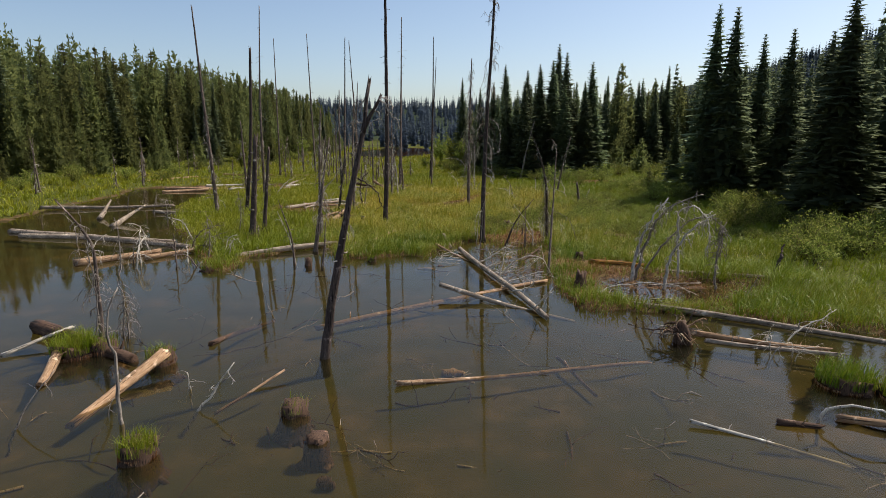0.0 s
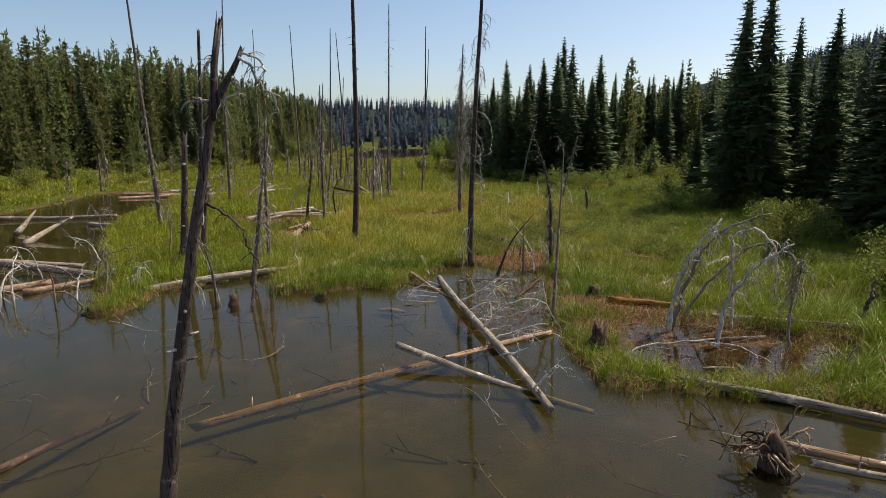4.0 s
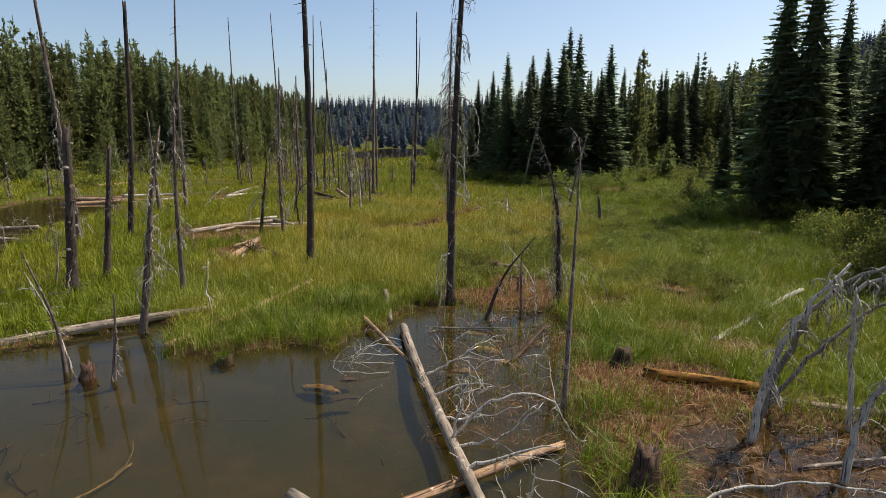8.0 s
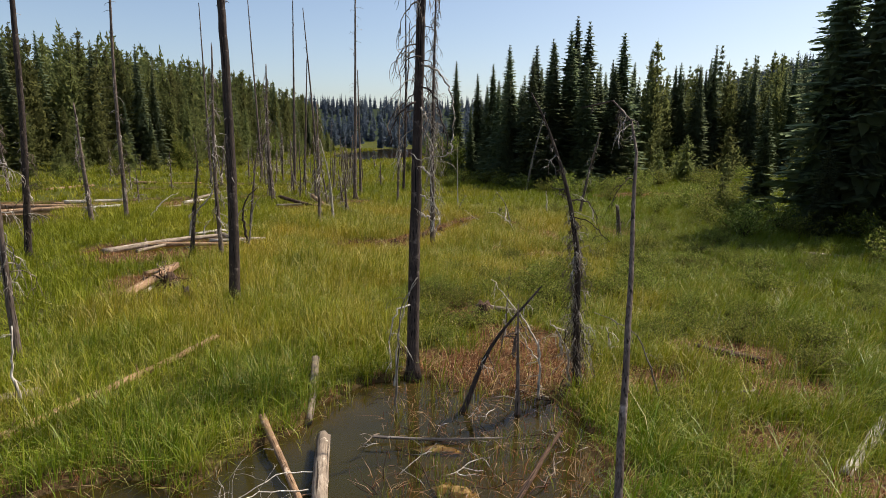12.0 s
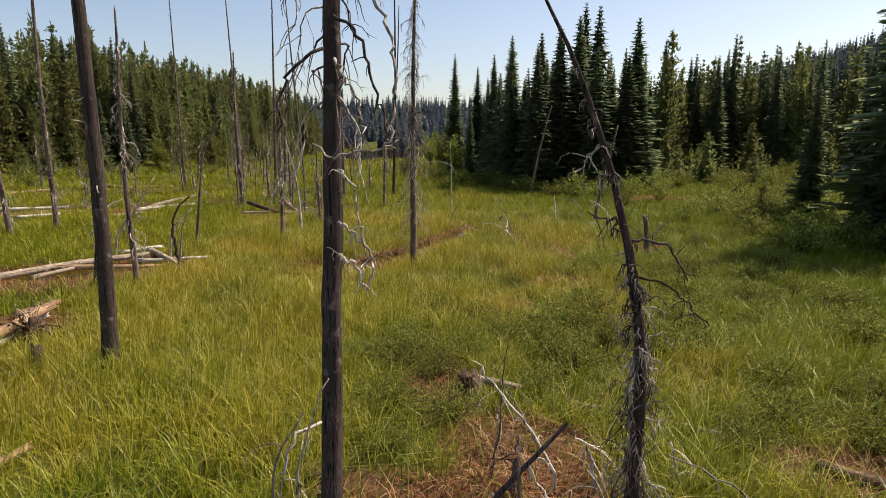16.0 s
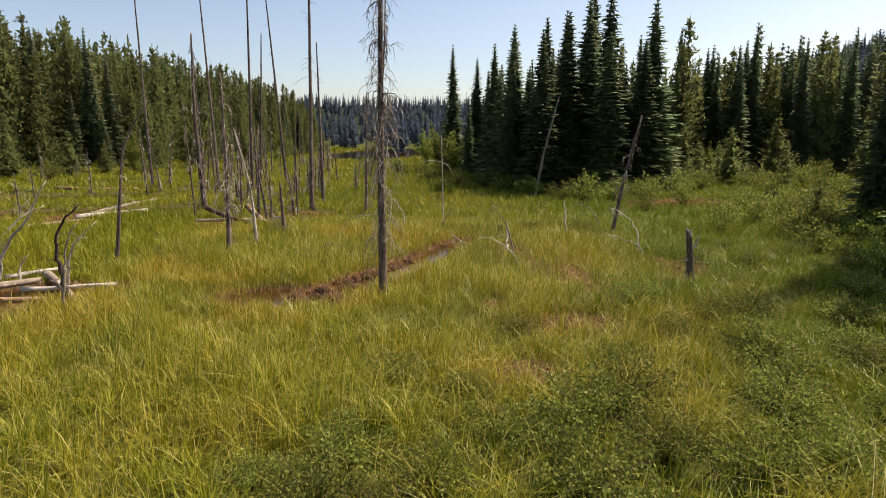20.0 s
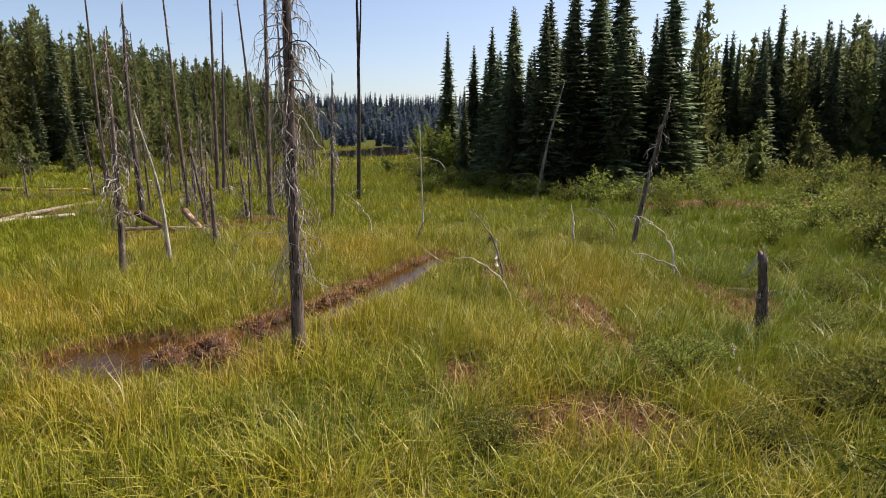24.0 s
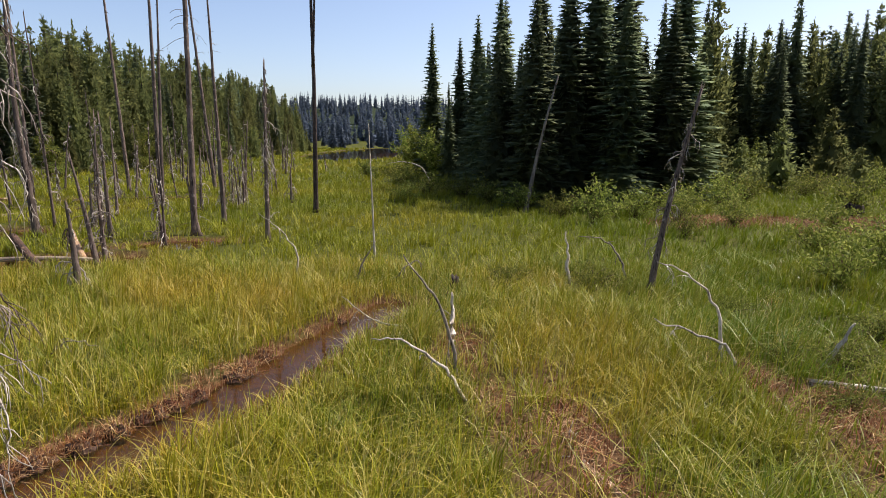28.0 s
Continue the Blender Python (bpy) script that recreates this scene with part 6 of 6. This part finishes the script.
for x, y, k in [(8.71, 69.07, 1.1), (10.41, 66.58, 0.9), (11.61, 65.32, 1.2), (13.81, 66.79, 1.1), (17.11, 64.1, 1), (17.11, 58.29, 1), (17.61, 55.83, 1.1), (27.72, 77.12, 1.2), (3.61, 77, 1.2), (5.81, 75.57, 1.3), (35.02, 81.52, 1.3), (18.1, 53.06, 1.1),
                (16.2, 48.68, 1), (27.01, 64.91, 1.2), (18.6, 45.1, 1.1), (19.2, 39.73, 1.1), (20.6, 44.43, 1.2), (21.4, 48.23, 1), (26, 48.11, 1.2), (21.9, 33.39, 1.3), (20.99, 27.9, 1.3), (24.01, 67.28, 1.2), (19, 34.53, 1.1), (19.99, 23.04, 1.2),
                (22.49, 30.16, 1.3), (17.99, 25.69, 1.1), (23.5, 42.06, 1.1), (22.3, 39.03, 1.1), (7.21, 72.32, 1), (1.82, 80.88, 1.2), (0.82, 85.49, 1.3), (15.41, 65.68, 1), (19.51, 61.28, 1), (21.81, 58.32, 1.1), (23.51, 61.18, 1.2), (16.61, 68.86, 1.2),
                (19.21, 70.47, 1.2), (21.52, 72.4, 1.2), (25.62, 73.82, 1.2), (29.62, 70.65, 1.2), (31.52, 77.02, 1.3), (24.21, 54.58, 1.1), (20.11, 53.77, 1), (15.2, 53.91, 0.9), (14.21, 61.58, 0.8), (16.49, 19.31, 1), (-30, 63.37, 1.2), (-33, 72.63, 1.3),
                (-35, 65.04, 1.2), (-37.01, 58.97, 1.3), (-40.01, 57.52, 1.2), (-33.99, 81.83, 1.3), (-29.99, 90.9, 1.3), (-26.98, 100, 1.4), (-27.98, 112.26, 1.4), (-26.97, 127.53, 1.4), (-38.01, 52.88, 1.1), (-41, 65.2, 1.4), (-24.99, 90.77, 1.2), (-2.98, 93.24, 1.2), (2.51, 73.21, 0.9)]:
    set_shrub(big_shrubs[sh_rng.integers(4)], x, y, k * (1.1 if x > 14 and y < 62 else 1.2 if x > 0 else 1.1))
for k in range(34):
    y = sh_rng.uniform(22, 60)
    x = np.interp(y, [22, 35, 50, 60], [18.5, 20, 19, 22]) + sh_rng.normal() * 1.6
    set_shrub(big_shrubs[sh_rng.integers(4)], x, y, sh_rng.uniform(0.8, 1.4))
for x, y, k in [(1.22, 97.71, 1.35), (3.02, 93.08, 1.1), (-0.47, 105.41, 1.2), (-28.98, 103.11, 1), (-28.97, 121.46, 1.1), (-29.96, 139.84, 1.1), (-30.99, 90.93, 0.9), (-1.46, 120.73, 1), (22.02, 87.98, 0.8), (28.03, 86.29, 0.8)]:
    set_shrub(tall_shrub, x, y, k)
for ob in protos + low_shrubs + big_shrubs + [tall_shrub]:
    for o in (*ob.children_recursive, ob):
        bpy.data.objects.remove(o)


# ---- sedge meadow ----
def sedge(name, label, x0, x1, y0, y1, density, hmin, hmax, width, segments, seed, skip=None, material=None, tufts=0.6):
    rng = np.random.default_rng(seed)
    n = int((x1 - x0) * (y1 - y0) * density)
    c = max(1, n // 22)
    cx, cy = rng.uniform(x0, x1, c), rng.uniform(y0, y1, c)
    k = rng.integers(c, size=n)
    loose = rng.random(n) > tufts
    x = np.where(loose, rng.uniform(x0, x1, n), cx[k] + rng.normal(0, 0.075, n))
    y = np.where(loose, rng.uniform(y0, y1, n), cy[k] + rng.normal(0, 0.075, n))
    d, b = sampled(SHORE, x, y), sampled(PATCH, x, y)
    thick = 0.9 + 0.35 * waves(x, y, 21, 3.5) + 0.25 * waves(x, y, 22, 1.1)
    keep = ((d > 0.08) & (b > 0) & (rng.random(n) < thick + 0.35)) | ((d > -0.35) & (rng.random(n) < 0.1))
    keep &= (b > 0.25) | (rng.random(n) < 0.45)
    keep &= (x > left_edge(y) - 3) & (x < right_edge(y) + 4)
    for sx, sy, size in LOW:
        keep &= (np.hypot(x - sx, y - sy) > 0.62 * size) | (rng.random(n) < 0.3)
    if skip:
        keep &= ~((x > skip[0]) & (x < skip[1]) & (y > skip[2]) & (y < skip[3]))
    tuft = rng.uniform(0.55, 1.4, c)[k][keep]
    fan = np.where(loose, rng.uniform(0, 6.283, n), np.arctan2(y - cy[k], x - cx[k]) + rng.normal(0, 0.5, n))[keep]
    x, y, d = x[keep], y[keep], d[keep]
    n = len(x)
    h = rng.uniform(hmin, hmax, n) * np.where(loose[keep], 0.85, tuft) * (0.85 + 0.3 * waves(x, y, 23, 4.0)) * np.where(y > 40, np.clip(0.5 + d * 0.55, 0.45, 1.0), np.clip(0.75 + d * 0.5, 0.7, 1.0))
    geo = Geo()
    blades(geo, x, y, sampled(LEVEL, x, y) - 0.02, h, np.full(n, width) * rng.uniform(0.7, 1.3, n), rng, 0.85, segments, fan=fan)
    tagged(new(name, geo.mesh(name, material or M_SEDGE, True)), label, "sedge", kind="stuff")


NEAR, MIDDLE = (-7, 12, 24, 56), (-24, 26, 13, 84)
sedge("sedge_grass", "tall green sedge on the grassy bank", 3, 14, 15.5, 24, 230, 0.4, 0.85, 0.013, 3, 955)
sedge("sedge_grass", "tall green sedge on the grassy bank", -11, -1, 20, 24, 260, 0.4, 0.8, 0.013, 2, 956)
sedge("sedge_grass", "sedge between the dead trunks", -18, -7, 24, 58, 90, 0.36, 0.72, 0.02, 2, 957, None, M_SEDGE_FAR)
sedge("sedge_grass", "thick yellow-green sedge covering the marsh", -7, 12, 24, 56, 400, 0.36, 0.78, 0.014, 3, 950)
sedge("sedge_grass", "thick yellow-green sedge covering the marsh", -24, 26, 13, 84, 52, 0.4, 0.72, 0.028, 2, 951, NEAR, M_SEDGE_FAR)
sedge("sedge_grass", "sedge of the marsh among willow shrubs", 12, 21, 26, 58, 150, 0.36, 0.7, 0.02, 2, 958)
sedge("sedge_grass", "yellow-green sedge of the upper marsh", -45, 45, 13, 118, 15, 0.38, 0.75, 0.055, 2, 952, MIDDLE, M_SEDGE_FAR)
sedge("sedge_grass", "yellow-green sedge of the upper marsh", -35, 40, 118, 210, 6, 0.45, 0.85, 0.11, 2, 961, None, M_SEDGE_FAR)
sedge("sedge_grass", "pale sedge stalks with sun glints painted into their colour", -7, 13, 24, 56, 20, 0.45, 0.85, 0.009, 2, 959, None, M_STALK)
straw_rng = np.random.default_rng(960)
geo = Geo()
for cx, cy, rx, ry, turn in BARE:
    m = int(700 * rx * ry) + 60
    q, a = np.sqrt(straw_rng.random(m)) * 1.15, straw_rng.uniform(0, 6.283, m)
    u, v = np.cos(a) * q * rx, np.sin(a) * q * ry
    x, y = cx + u * math.cos(turn) - v * math.sin(turn), cy + u * math.sin(turn) + v * math.cos(turn)
    dry = sampled(SHORE, x, y) > -0.05
    x, y = x[dry], y[dry]
    m = len(x)
    blades(geo, x, y, sampled(LEVEL, x, y) + 0.005, straw_rng.uniform(0.04, 0.24, m), np.full(m, 0.014), straw_rng, 1.7, 2)
n = 150000
x, y = straw_rng.uniform(-12, 15, n), straw_rng.uniform(15, 57, n)
d = sampled(SHORE, x, y)
keep = (d > -0.06) & ((d < np.where(y < 24, 0.75, 0.35)) | (straw_rng.random(n) < 0.05))
x, y = x[keep], y[keep]
blades(geo, x, y, sampled(LEVEL, x, y), straw_rng.uniform(0.08, 0.3, len(x)), np.full(len(x), 0.011), straw_rng, 0.9, 2)
m = 9500
x, y = straw_rng.uniform(1.6, 11, m), straw_rng.uniform(18.8, 29, m)
keep = (np.minimum(to_polygon(x, y, MUD_POOL), np.where((x < 4.8) & (y > 21), sampled(SHORE, x, y), 9.0)) < 0)
x, y = x[keep], y[keep]
blades(geo, x, y, np.maximum(sampled(LEVEL, x, y), -0.03), straw_rng.uniform(0.04, 0.2, len(x)), np.full(len(x), 0.011), straw_rng, 1.6, 2)
tagged(new("dead_straw", geo.mesh("dead_straw", M_STRAW, True)), "matted tan dead sedge along banks and bare patches", "straw", kind="stuff")

geo = Geo()
x, y = straw_rng.uniform(1.8, 4.9, 2000), straw_rng.uniform(22, 29, 2000)
keep = (sampled(SHORE, x, y) < 0) & (waves(x, y, 24, 1.3) > 0.05)
x, y = x[keep], y[keep]
blades(geo, x, y, sampled(LEVEL, x, y), straw_rng.uniform(0.25, 0.6, len(x)), np.full(len(x), 0.009), straw_rng, 0.3, 2)
tagged(new("sedge_grass", geo.mesh("sedge_grass", M_SEDGE, True)), "thin sedge stems standing in the shallow inlet", "sedge", kind="stuff")
